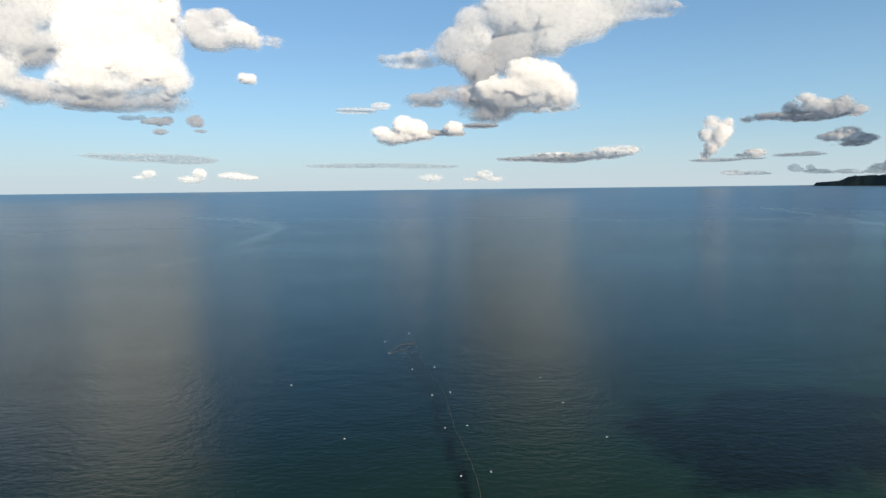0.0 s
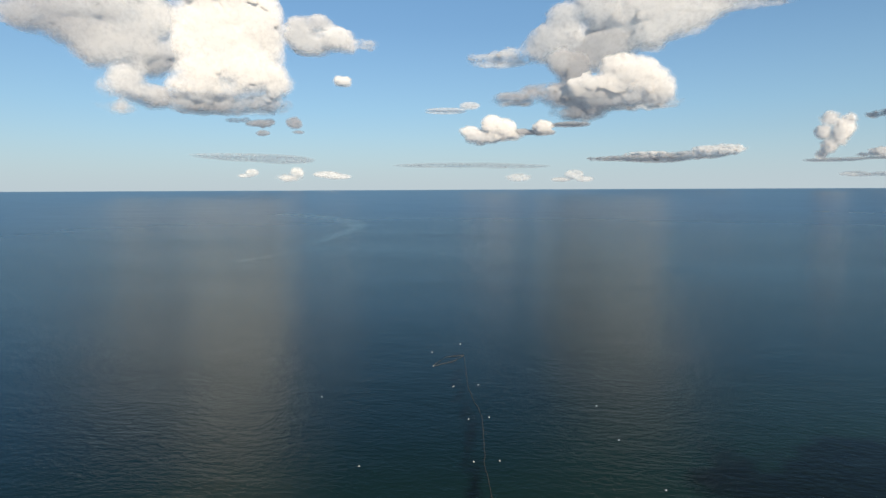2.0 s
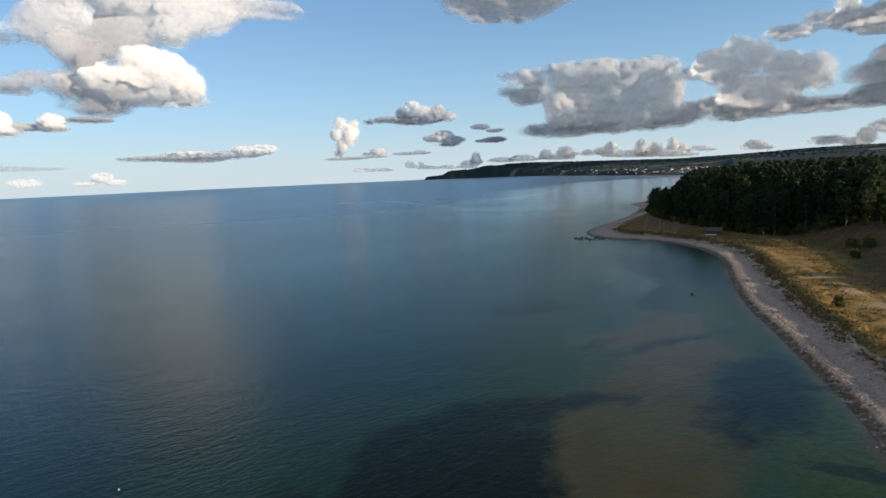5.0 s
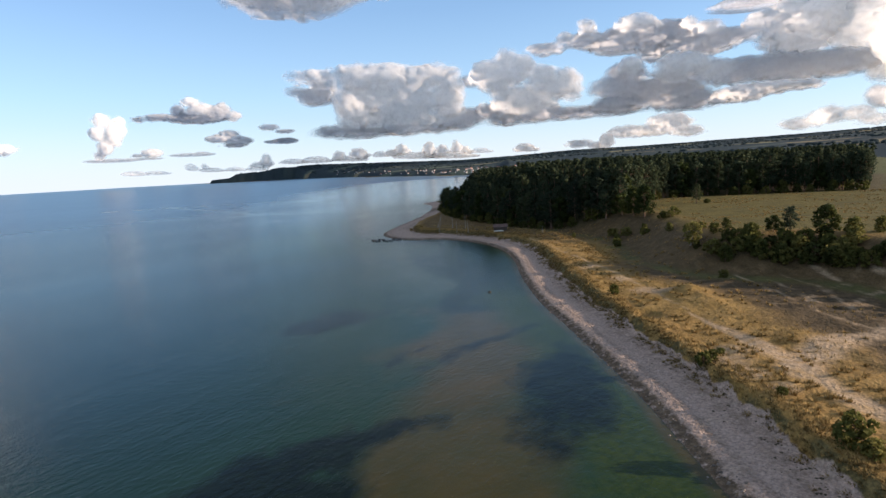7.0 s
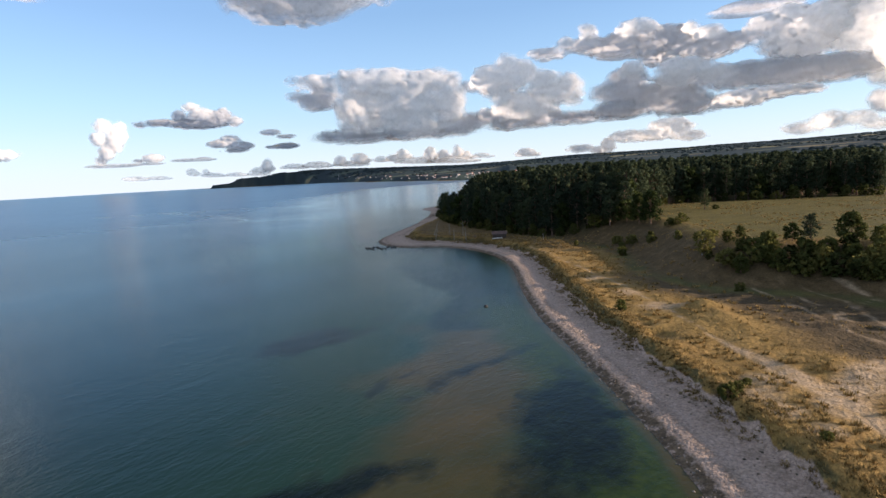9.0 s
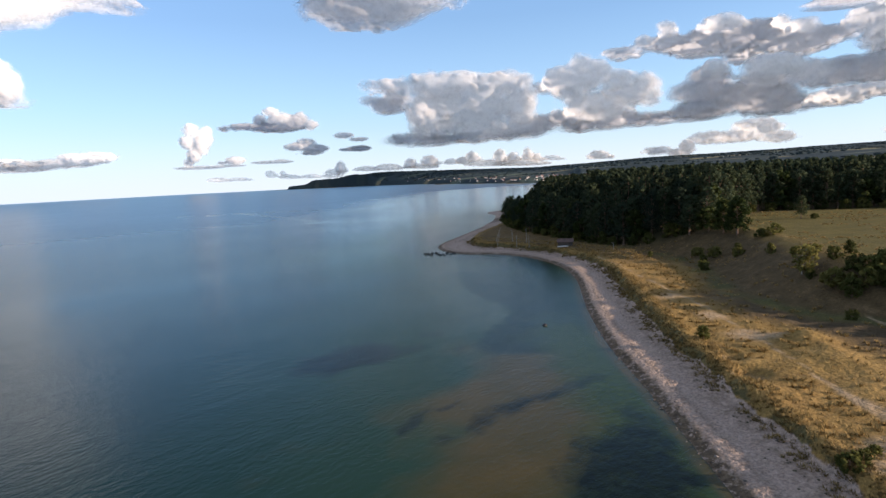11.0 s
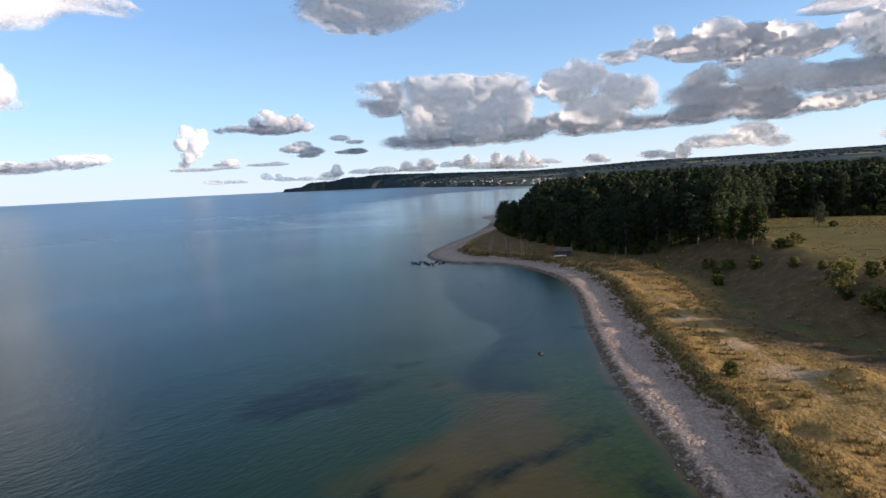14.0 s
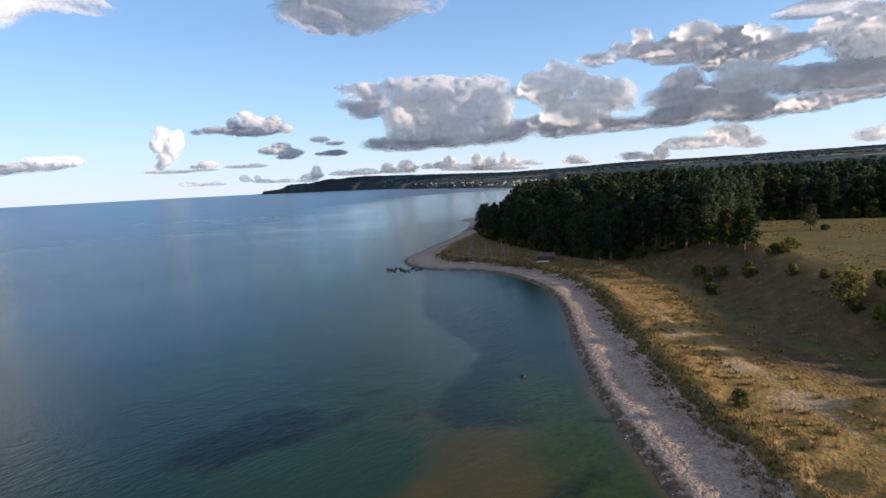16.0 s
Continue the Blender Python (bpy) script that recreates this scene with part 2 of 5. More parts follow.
def ground_material():
    m = Mat("coastal_ground", 0.95, 0.15)
    fine, mid, big = m.noise(0.5, 6), m.noise(4, 5), m.noise(22, 4)
    grass = m.ramp(mid, [(0.25, (0.185, 0.113, 0.034)), (0.5, (0.27, 0.168, 0.052)), (0.75, (0.345, 0.224, 0.077))])
    grass = m.mix(m.ramp(big, [(0.4, (0, 0, 0)), (0.7, (0.6, 0.6, 0.6))]), grass, (0.17, 0.12, 0.035))
    tufts = m.ramp(m.noise(0.9, 8, rough=0.75), [(0.46, (0,) * 3), (0.6, (0.38,) * 3)])
    grass = m.mix(tufts, grass, (0.095, 0.060, 0.022))
    meadow = m.ramp(m.noise(6, 8, (1, 1, 1), 0.7), [(0.25, (0.052, 0.046, 0.014)), (0.5, (0.090, 0.075, 0.018)), (0.8, (0.135, 0.106, 0.028))])
    heath_shade = m.ramp(m.noise(2.5, 7, rough=0.65), [(0.3, (0.042, 0.031, 0.016)), (0.55, (0.080, 0.057, 0.029)), (0.75, (0.150, 0.107, 0.058))])
    sand = m.ramp(fine, [(0.25, (0.26, 0.197, 0.157)), (0.75, (0.45, 0.347, 0.283))])
    sand = m.mix(m.ramp(m.noise(2.2, 7, rough=0.7), [(0.50, (0, 0, 0)), (0.62, (0.22, 0.22, 0.22))]), sand, (0.30, 0.24, 0.17))
    wrack = m.ramp(m.noise(0.8, 6), [(0.3, (0.055, 0.04, 0.028)), (0.7, (0.17, 0.125, 0.08))])
    scrub_shade = m.ramp(m.noise(0.9, 6, rough=0.7), [(0.3, (0.045, 0.040, 0.018)), (0.5, (0.10, 0.082, 0.032)), (0.72, (0.22, 0.165, 0.065))])
    green = m.ramp(mid, [(0.3, (0.05, 0.058, 0.020)), (0.7, (0.09, 0.095, 0.028))])
    floor = m.ramp(mid, [(0.3, (0.05, 0.045, 0.02)), (0.7, (0.10, 0.08, 0.035))])
    path = m.ramp(fine, [(0.2, (0.27, 0.20, 0.125)), (0.8, (0.40, 0.30, 0.19))])
    c = m.mix(m.attr("meadow"), grass, meadow)
    c = m.mix(m.attr("heath_shade"), c, heath_shade)
    c = m.mix(m.attr("green"), c, green)
    c = m.mix(m.attr("wood"), c, floor)
    c = m.mix(m.math("MULTIPLY", m.attr("path"), m.ramp(m.noise(1.5, 6), [(0.3, (0.4,) * 3), (0.55, (1,) * 3)])), c, path)
    ragged = m.math("MULTIPLY", m.math("SUBTRACT", m.noise(1.1, 6, rough=0.65), 0.5), 0.45)

    def edge(name):
        return m.ramp(m.math("ADD", m.attr(name), ragged), [(0.42, (0,) * 3), (0.56, (1,) * 3)])

    c = m.mix(edge("scrub_shade"), c, scrub_shade)
    c = m.mix(edge("sand"), c, sand)
    c = m.mix(m.math("MULTIPLY", m.attr("wrack"), m.ramp(m.noise(1.2, 7, rough=0.7), [(0.38, (0,) * 3), (0.55, (1,) * 3)])), c, wrack)
    grain = m.ramp(m.noise(0.32, 5, rough=0.75), [(0.36, (0.62,) * 3), (0.5, (1.0,) * 3), (0.66, (1.25,) * 3)])
    mixed = m.t.nodes.new("ShaderNodeVectorMath")
    mixed.operation = "MULTIPLY"
    m.t.links.new(c, mixed.inputs[0])
    m.t.links.new(grain, mixed.inputs[1])
    m.colour(mixed.outputs[0])
    h = m.math("ADD", m.math("MULTIPLY", fine, 0.32), m.math("MULTIPLY", m.noise(1.3, 5), 0.45))
    prints = m.math("MULTIPLY", m.math("MULTIPLY", m.noise(0.55, 3), m.attr("sand")), 0.3)
    prints = m.math("ADD", prints, m.math("MULTIPLY", m.math("MULTIPLY", m.noise(0.8, 3), m.attr("lumps")), 0.8))
    m.bump(m.math("ADD", h, prints), 1.0, 0.9)
    return m.m


def hills_material():
    m = Mat("far_hills", 1.0, 0.05)
    vor = m.t.nodes.new("ShaderNodeTexVoronoi")
    mp = m.node("ShaderNodeMapping", Vector=m.pos, Scale=(1 / 260, 1 / 170, 0.0))
    m.t.links.new(mp.outputs[0], vor.inputs["Vector"])
    vor.inputs["Scale"].default_value = 1.0
    sep = m.node("ShaderNodeSeparateColor", Color=vor.outputs["Color"]).outputs[0]
    n = m.t.nodes.new("ShaderNodeValToRGB")
    m.t.links.new(sep, n.inputs[0])
    n.color_ramp.interpolation = "CONSTANT"
    # blue-grey distance haze is mixed into the field and wood colours
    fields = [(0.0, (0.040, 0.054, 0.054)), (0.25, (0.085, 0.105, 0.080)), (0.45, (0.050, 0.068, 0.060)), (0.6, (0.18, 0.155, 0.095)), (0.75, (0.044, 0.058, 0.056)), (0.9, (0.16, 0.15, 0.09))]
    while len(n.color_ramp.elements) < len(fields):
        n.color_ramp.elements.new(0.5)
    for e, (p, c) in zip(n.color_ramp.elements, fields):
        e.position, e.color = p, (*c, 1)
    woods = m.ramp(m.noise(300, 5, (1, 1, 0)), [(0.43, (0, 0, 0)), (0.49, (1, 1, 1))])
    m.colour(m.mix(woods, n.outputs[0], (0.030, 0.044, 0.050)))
    return m.m


def cloud_material():
    """White vapour, its shade painted in as grey, that fades out at its rim."""
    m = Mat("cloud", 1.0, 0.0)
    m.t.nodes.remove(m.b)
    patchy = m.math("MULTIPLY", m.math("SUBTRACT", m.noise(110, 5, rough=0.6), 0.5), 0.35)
    # shaded parts of a cloud are painted: the colour darkens with grey
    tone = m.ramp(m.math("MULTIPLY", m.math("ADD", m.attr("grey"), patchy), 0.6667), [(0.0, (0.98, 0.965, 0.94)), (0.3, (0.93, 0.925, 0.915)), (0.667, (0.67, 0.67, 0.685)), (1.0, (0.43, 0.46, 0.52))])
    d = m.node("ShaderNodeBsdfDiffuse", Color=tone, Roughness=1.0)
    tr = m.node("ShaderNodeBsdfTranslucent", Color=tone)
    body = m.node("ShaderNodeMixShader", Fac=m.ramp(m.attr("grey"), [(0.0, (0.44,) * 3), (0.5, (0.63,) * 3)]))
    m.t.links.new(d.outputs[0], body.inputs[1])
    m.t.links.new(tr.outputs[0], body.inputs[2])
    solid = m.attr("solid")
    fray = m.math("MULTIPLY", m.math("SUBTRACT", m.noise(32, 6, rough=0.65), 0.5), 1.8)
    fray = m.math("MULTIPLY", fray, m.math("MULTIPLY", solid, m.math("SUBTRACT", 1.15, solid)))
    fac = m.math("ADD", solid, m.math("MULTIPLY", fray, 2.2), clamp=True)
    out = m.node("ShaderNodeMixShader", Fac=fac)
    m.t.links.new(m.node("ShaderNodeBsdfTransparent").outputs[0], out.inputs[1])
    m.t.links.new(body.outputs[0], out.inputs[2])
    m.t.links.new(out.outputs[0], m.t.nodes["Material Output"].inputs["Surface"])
    return m.m


def plain(name, stops, size, roughness=0.8, bump=0.0, specular=0.3, per="noise", sheer=0.0):
    m = Mat(name, roughness, specular)
    fac = m.noise(size, 5) if per == "noise" else m.math("ADD", m.math("MULTIPLY", m.random() if per == "object" else m.island(), 0.6), m.math("MULTIPLY", m.noise(size, 4), 0.4))
    m.colour(m.ramp(fac, stops))
    if bump:
        m.bump(m.noise(size * 0.4, 5), 0.7, bump)
    if sheer:
        both = m.node("ShaderNodeMixShader", Fac=sheer)
        m.t.links.new(m.b.outputs[0], both.inputs[1])
        m.t.links.new(m.node("ShaderNodeBsdfTranslucent", Color=m.b.inputs["Base Color"].links[0].from_socket).outputs[0], both.inputs[2])
        m.t.links.new(both.outputs[0], m.t.nodes["Material Output"].inputs["Surface"])
    return m.m


SEA, GROUND, HILLS = sea_material(), ground_material(), hills_material()
CLOUD = cloud_material()
BARK = plain("pine_bark", [(0.3, (0.10, 0.065, 0.045)), (0.7, (0.24, 0.15, 0.10))], 0.5, 0.9, 0.03)
PALE_BARK = plain("bleached_wood", [(0.3, (0.20, 0.18, 0.15)), (0.7, (0.36, 0.33, 0.28))], 0.4, 0.9, 0.02)
# needle green is lifted and blued for the haze over the wood
NEEDLES = plain("pine_needles", [(0.2, (0.029, 0.041, 0.026)), (0.55, (0.044, 0.060, 0.033)), (0.85, (0.064, 0.079, 0.036))], 3.0, 0.8, 0, 0.05, "object", 0.35)
LEAVES = plain("broad_leaves", [(0.2, (0.020, 0.031, 0.010)), (0.55, (0.036, 0.050, 0.014)), (0.85, (0.064, 0.072, 0.021))], 1.5, 0.75, 0, 0.05, "object", 0.35)
SCRUB = plain("scrub_leaves", [(0.2, (0.046, 0.054, 0.017)), (0.55, (0.095, 0.100, 0.027)), (0.85, (0.175, 0.158, 0.046))], 1.0, 0.8, 0, 0.05, "object", 0.35)
# tinted blue-grey for the haze in front of them
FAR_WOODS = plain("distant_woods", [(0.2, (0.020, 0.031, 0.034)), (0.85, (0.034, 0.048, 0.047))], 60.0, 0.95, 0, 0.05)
# canopy green carries the same painted haze as the needles
WOODS = plain("wood_canopy", [(0.2, (0.028, 0.040, 0.025)), (0.55, (0.040, 0.055, 0.031)), (0.85, (0.057, 0.071, 0.034))], 5.0, 0.9, 0, 0.05, "island", 0.35)
STRAW = plain("marram_grass", [(0.2, (0.15, 0.105, 0.035)), (0.5, (0.27, 0.175, 0.06)), (0.85, (0.40, 0.28, 0.11))], 2.0, 0.9, 0, 0.1, "island")
STONE = plain("shore_stone", [(0.2, (0.06, 0.052, 0.045)), (0.5, (0.13, 0.11, 0.09)), (0.85, (0.25, 0.21, 0.175))], 0.4, 0.85, 0.02, 0.3, "island")
BOULDER = plain("wet_boulder", [(0.3, (0.018, 0.017, 0.016)), (0.7, (0.05, 0.046, 0.042))], 0.5, 0.7, 0.04)
WHITE = plain("white_float", [(0.3, (0.74, 0.74, 0.72)), (0.7, (0.84, 0.84, 0.82))], 0.2, 0.45)
ROPE = plain("float_rope", [(0.3, (0.10, 0.085, 0.06)), (0.7, (0.20, 0.17, 0.13))], 0.3, 0.9)
BOARD = plain("weathered_boards", [(0.3, (0.06, 0.045, 0.035)), (0.7, (0.12, 0.09, 0.07))], 0.6, 0.85, 0.01)
ROOF = plain("brown_roofing", [(0.3, (0.07, 0.045, 0.038)), (0.7, (0.13, 0.085, 0.07))], 0.8, 0.85, 0.01)
PLASTER = plain("pale_render", [(0.3, (0.62, 0.60, 0.55)), (0.7, (0.78, 0.76, 0.72))], 3.0, 0.85)
TILES = plain("red_tiles", [(0.2, (0.10, 0.06, 0.05)), (0.5, (0.24, 0.10, 0.07)), (0.85, (0.16, 0.14, 0.13))], 9.0, 0.85, 0, 0.3, "object")

# ---- the plan ----
SHORE = [(-900, -540), (-300, -200), (0, -14), (40, 13), (73, 36), (89, 47), (112, 65), (128, 78), (150, 93), (173, 107), (188, 118), (200, 131),
         (208, 146), (210, 160), (206, 172), (208, 183), (214, 193), (226, 203), (254, 216), (297, 234), (348, 260), (380, 282), (396, 304), (410, 308),
         (440, 312), (700, 378), (1100, 585), (1480, 830), (1560, 1000), (1870, 1470), (2450, 2340), (2900, 3330), (2500, 4000)]
LAND = SHORE + [(2800, 4300), (9000, 4300), (9000, -3000), (-900, -3000)]
# past (172, 22) the edge runs out of view, bent to shade the low ground
EDGE = [(620, 380), (420, 262), (310, 185), (256, 128), (236, 92), (210, 69), (186, 56), (174, 46), (176, 34), (172, 22), (163, 7), (148, -8), (122, -28), (60, -75),
        (900, -300), (1200, 300)]
WOOD = [(345, 240), (305, 223), (277, 196), (257, 172), (244, 150), (231, 124), (233, 107), (237, 92), (281, 89), (298, 60), (310, 38), (319, 10), (470, -6),
        (520, 180), (600, 350), (430, 290)]


def curve_through(points, per=5):
    """A smooth line through the points of a plan."""
    p = np.array(points, float)
    out = []
    for i in range(len(p) - 1):
        a, b, c, d = p[max(i - 1, 0)], p[i], p[i + 1], p[min(i + 2, len(p) - 1)]
        for u in np.linspace(0, 1, per, endpoint=False):
            out.append(0.5 * (2 * b + (c - a) * u + (2 * a - 5 * b + 4 * c - d) * u * u + (3 * b - a - 3 * c + d) * u ** 3))
    return np.array(out + [p[-1]])


def line_distance(X, Y, line):
    x, y = np.ravel(X), np.ravel(Y)
    best = np.full(x.size, 1e18)
    for (ax, ay), (bx, by) in zip(line[:-1], line[1:]):
        dx, dy = bx - ax, by - ay
        u = np.clip(((x - ax) * dx + (y - ay) * dy) / (dx * dx + dy * dy + 1e-9), 0, 1)
        best = np.minimum(best, (x - ax - u * dx) ** 2 + (y - ay - u * dy) ** 2)
    return np.sqrt(best).reshape(np.shape(X))


def inside(X, Y, poly):
    x, y = np.ravel(X), np.ravel(Y)
    r = np.zeros(x.size, bool)
    for (ax, ay), (bx, by) in zip(poly, list(poly[1:]) + [poly[0]]):
        c = ((ay > y) != (by > y)) & (x < (bx - ax) * (y - ay) / ((by - ay) if by != ay else 1e-9) + ax)
        r ^= c
    return r.reshape(np.shape(X))


SHORE_LINE = curve_through(SHORE[1:27], 4)
COAST = [tuple(q) for q in np.vstack([[SHORE[0]], SHORE_LINE, SHORE[27:], LAND[len(SHORE):]])]
COAST_LINE = np.array(COAST[:len(SHORE_LINE) + 7])
EDGE_LINE = curve_through(EDGE[:13], 4)
EDGE_POLY = [tuple(q) for q in EDGE_LINE] + EDGE[13:]
BEACH_WIDTH = 9.5


def inland(X, Y):
    d = line_distance(X, Y, COAST_LINE)
    return np.where(inside(X, Y, COAST), d, -d)


def beach_width(X, Y):
    # the sand widens on the spit
    return BEACH_WIDTH + 5.5 * np.exp(-((X - 222) ** 2 + (Y - 186) ** 2) / 22 ** 2) + 1.2 * (fbm2(X, Y, 14, 3, 5) - 0.5) * 2 - 3.5 * step(330, 420, X)


def height(X, Y, d=None):
    X, Y = np.asarray(X, float), np.asarray(Y, float)
    d = inland(X, Y) if d is None else d
    w = beach_width(X, Y)
    sea = -np.minimum(3.5, 0.08 * -d)
    beach = 0.055 * np.minimum(d, w) + 0.35 * step(0, 1.6, d) + 0.12 * np.exp(-((d - 2.6) / 0.9) ** 2)
    rise = 1.1 + 1.6 * step(108, 132, X)
    dune = 1.65 * step(w - 0.4, w + rise, d) * (0.8 + 0.5 * fbm2(X, Y, 9, 3, 2))
    bumps = step(w, w + 4, d) * ((fbm2(X, Y, 13, 4, 3) - 0.5) * 1.3 + (fbm2(X, Y, 2.6, 3, 8) - 0.5) * 0.95)
    low = np.where(d < 0, sea, beach + dune + bumps * (1 - 0.6 * step(40, 60, d)))
    for mx, my, mh, mr in ((136.5, 50.5, 1.7, 3.5), (131, 46, 0.9, 4.0), (119, 53.6, -1.7, 1.9), (124.5, 57.3, -0.9, 1.4), (104, 37, 0.7, 4.0), (112, 29, 0.9, 5.0)):
        low = low + mh * np.exp(-((X - mx) ** 2 + (Y - my) ** 2) / mr ** 2)
    e = line_distance(X, Y, EDGE_LINE)
    e = np.where(inside(X, Y, EDGE_POLY), e, -e)
    up = step(-19, 2, e + (fbm2(X, Y, 20, 3, 4) - 0.5) * 9) * step(6, 40, d)
    top = 10.6 + (fbm2(X, Y, 60, 3, 6) - 0.5) * 2.0
    return low + up * (top - low)


# ---- ground and sea ----
def spread(a, b, step_size, far_low, far_high, grow=1.16):
    mid = list(np.arange(a, b, step_size))
    lo, hi, s = [], [], step_size
    x = mid[0]
    while x > far_low:
        s *= grow
        x -= s
        lo.append(x)
    s, x = step_size, mid[-1]
    while x < far_high:
        s *= grow
        x += s
        hi.append(x)
    return np.array(lo[::-1] + mid + hi)


gx, gy = spread(66, 262, 0.8, -900, 5200), spread(8, 214, 0.8, -3000, 5000)
mesh, GX, GY = grid_mesh("ground", gx, gy, height)
gd = inland(GX, GY)
gw = beach_width(GX, GY)
ge = line_distance(GX, GY, EDGE_LINE)
ge = np.where(inside(GX, GY, EDGE_POLY), ge, -ge)
gwood = line_distance(GX, GY, np.array(WOOD + WOOD[:1]))
gwood = np.where(inside(GX, GY, WOOD), gwood, -gwood)
attribute(mesh, "sand", (1 - step(-0.6, 0.9, gd - gw + (fbm2(GX, GY, 3, 4, 12) - 0.5) * 3.0)) * (1 - step(600, 700, GX)))
attribute(mesh, "lumps", np.exp(-((gd - 3.4 - (fbm2(GX, GY, 18, 2, 15) - 0.5) * 3) / 1.8) ** 2))
attribute(mesh, "wrack", 2.2 * np.exp(-((gd - 0.5) / 0.9) ** 2) + 0.45 * np.exp(-((gd - gw + 2.2) / 1.6) ** 2) + 0.5 * np.exp(-((gd - 3.2) / 0.5) ** 2))
# plants on the scarp, their strip darkened with the scarp's own shade
attribute(mesh, "scrub_shade", step(-0.6, 0.6, gd - gw) * (1 - step(-1.2, 1.6, gd - gw - 0.5 - 0.9 * step(108, 132, GX) + (fbm2(GX, GY, 4, 4, 14) - 0.5) * 4)) * (1 - step(330, 400, GX)))
attribute(mesh, "meadow", step(-3, 5, ge))
attribute(mesh, "wood", step(-6, 3, gwood))
# heather ground; near x 157 and on the slope partly painted cast shade
heath_shade = step(27, 36, gd + 9 * np.exp(-((GX - 157) / 13) ** 2) + (fbm2(GX, GY, 16, 3, 21) - 0.5) * 16) * (1 - step(-26, -14, ge)) * (1 - step(172, 190, GX))
slope = step(-25, -19, ge + (fbm2(GX, GY, 9, 3, 23) - 0.5) * 8) * (1 - step(-5, 0, ge + (fbm2(GX, GY, 6, 3, 24) - 0.5) * 5)) * (1 - step(1, 4, gwood))
# the last term is the wood's shade round the hut, painted on the ground
attribute(mesh, "heath_shade", np.maximum(np.maximum(heath_shade, 0.9 * slope * step(14, 22, gd)), 0.7 * step(185, 215, GX) * (1 - step(-6, 2, gwood)) * step(2, 6, gd - gw) * (1 - step(-14, -4, ge))))
attribute(mesh, "green", 0.9 * step(345, 360, GX) * (1 - step(6, 14, GY)) + step(-25, -21.5, ge) * (1 - step(-19.5, -16, ge)) * step(0.35, 0.6, fbm2(GX, GY, 8, 3, 22)) * 0.8)
TRACK = curve_through([(70, 6), (89, 22.5), (101, 31), (110, 37.5), (122, 47), (138, 58.5), (152, 70), (168, 84), (184, 98), (204, 116)], 4)
TRACK2 = curve_through([(100, 30.5), (113, 26), (121, 20), (134, 8), (150, -10)], 4)
TRACK3 = curve_through([(118, 60), (136, 73), (152, 84), (170, 97), (190, 108)], 4)
wide = 0.25 + 2.3 * (1 - step(98, 124, GX))
tr = (1 - step(0.3 * wide, 1.3 * wide, line_distance(GX, GY, TRACK) + (fbm2(GX, GY, 5, 4, 31) - 0.5) * 3.0 * wide)) * (0.85 + 0.1 * (1 - step(100, 125, GX)))
for bx, by, br in ((136.5, 57.0, 4.0), (99.5, 38.0, 3.2), (103.0, 38.5, 2.6), (96.0, 35.5, 2.6), (92.0, 32.0, 1.8), (145, 66, 3.0), (158, 78, 3.0), (74, 19, 2.5), (118.5, 54.0, 2.0), (124, 57.6, 1.3)):
    tr = np.maximum(tr, 0.8 * (1 - step(0.4, 1.2, np.hypot(GX - bx, GY - by) / br + (fbm2(GX, GY, 3.5, 4, 37) - 0.5) * 1.6)))
tr = np.maximum(tr, 1 - step(1.0, 3.4, line_distance(GX, GY, TRACK2) + (fbm2(GX, GY, 6, 4, 33) - 0.5) * 5))
tr = np.maximum(tr, 0.8 * (1 - step(0.3, 0.8, line_distance(GX, GY, TRACK3))))
for line in ([(156, 44), (142, 35), (130, 29), (121, 21)], [(158, 40), (146, 33), (136, 29)], [(160, 36), (150, 29), (140, 26), (131, 23)], [(163, 31), (152, 24), (141, 20)],
             [(131, 29.5), (140, 30), (152, 25), (163, 20)], [(128, 25), (140, 23), (152, 18), (165, 14)], [(126, 20), (138, 17), (150, 12)], [(150, 39), (139, 36), (131, 35)], [(165, 26), (155, 18), (146, 12)], [(135, 24), (144, 16), (150, 6)]):
    tr = np.maximum(tr, 0.85 * (1 - step(0.05, 0.7, line_distance(GX, GY, curve_through(line, 5)) + (fbm2(GX, GY, 4, 3, 35) - 0.42) * 2.6)))
attribute(mesh, "path", np.clip(tr, 0, 1))
ground = link("ground", mesh, GROUND)
tagged(ground, "sandy beach, ochre dune grass and dry meadow behind it", "ground", kind="structure")

sx, sy = spread(-70, 230, 1.5, -5200, 5200, 1.05), spread(20, 215, 1.5, -1500, 5200, 1.05)
mesh, SX, SY = grid_mesh("sea", sx, sy, lambda x, y: np.zeros_like(x))
sd = -inland(SX, SY)
wob, wob2 = (fbm2(SX, SY, 26, 4, 41) - 0.5) * 2, (fbm2(SX, SY, 7, 4, 43) - 0.5) * 2

WARP = [(fbm2(SX, SY, 22, 3, 45 + i) - 0.5) * 18 + (fbm2(SX, SY, 5, 4, 55 + i) - 0.5) * 7 for i in (0, 1)]


def patch(x, y, rx, ry, turn, soft=0.25):
    c, s = math.cos(radians(turn)), math.sin(radians(turn))
    X, Y = SX + WARP[0] - x, SY + WARP[1] - y
    u, v = X * c + Y * s, -X * s + Y * c
    return 1 - step(1 - soft, 1 + soft, np.sqrt((u / rx) ** 2 + (v / ry) ** 2) + wob2 * 0.5)


def strand(points, wide):
    """A ragged thread of seaweed along a line."""
    d = line_distance(SX + WARP[0] * 0.25, SY + WARP[1] * 0.25, curve_through(points, 4))
    return 0.62 * (1 - step(0.2 * wide, 1.8 * wide, d + wob2 * wide * 0.8)) * step(0.28, 0.5, fbm2(SX, SY, 7, 3, 67))


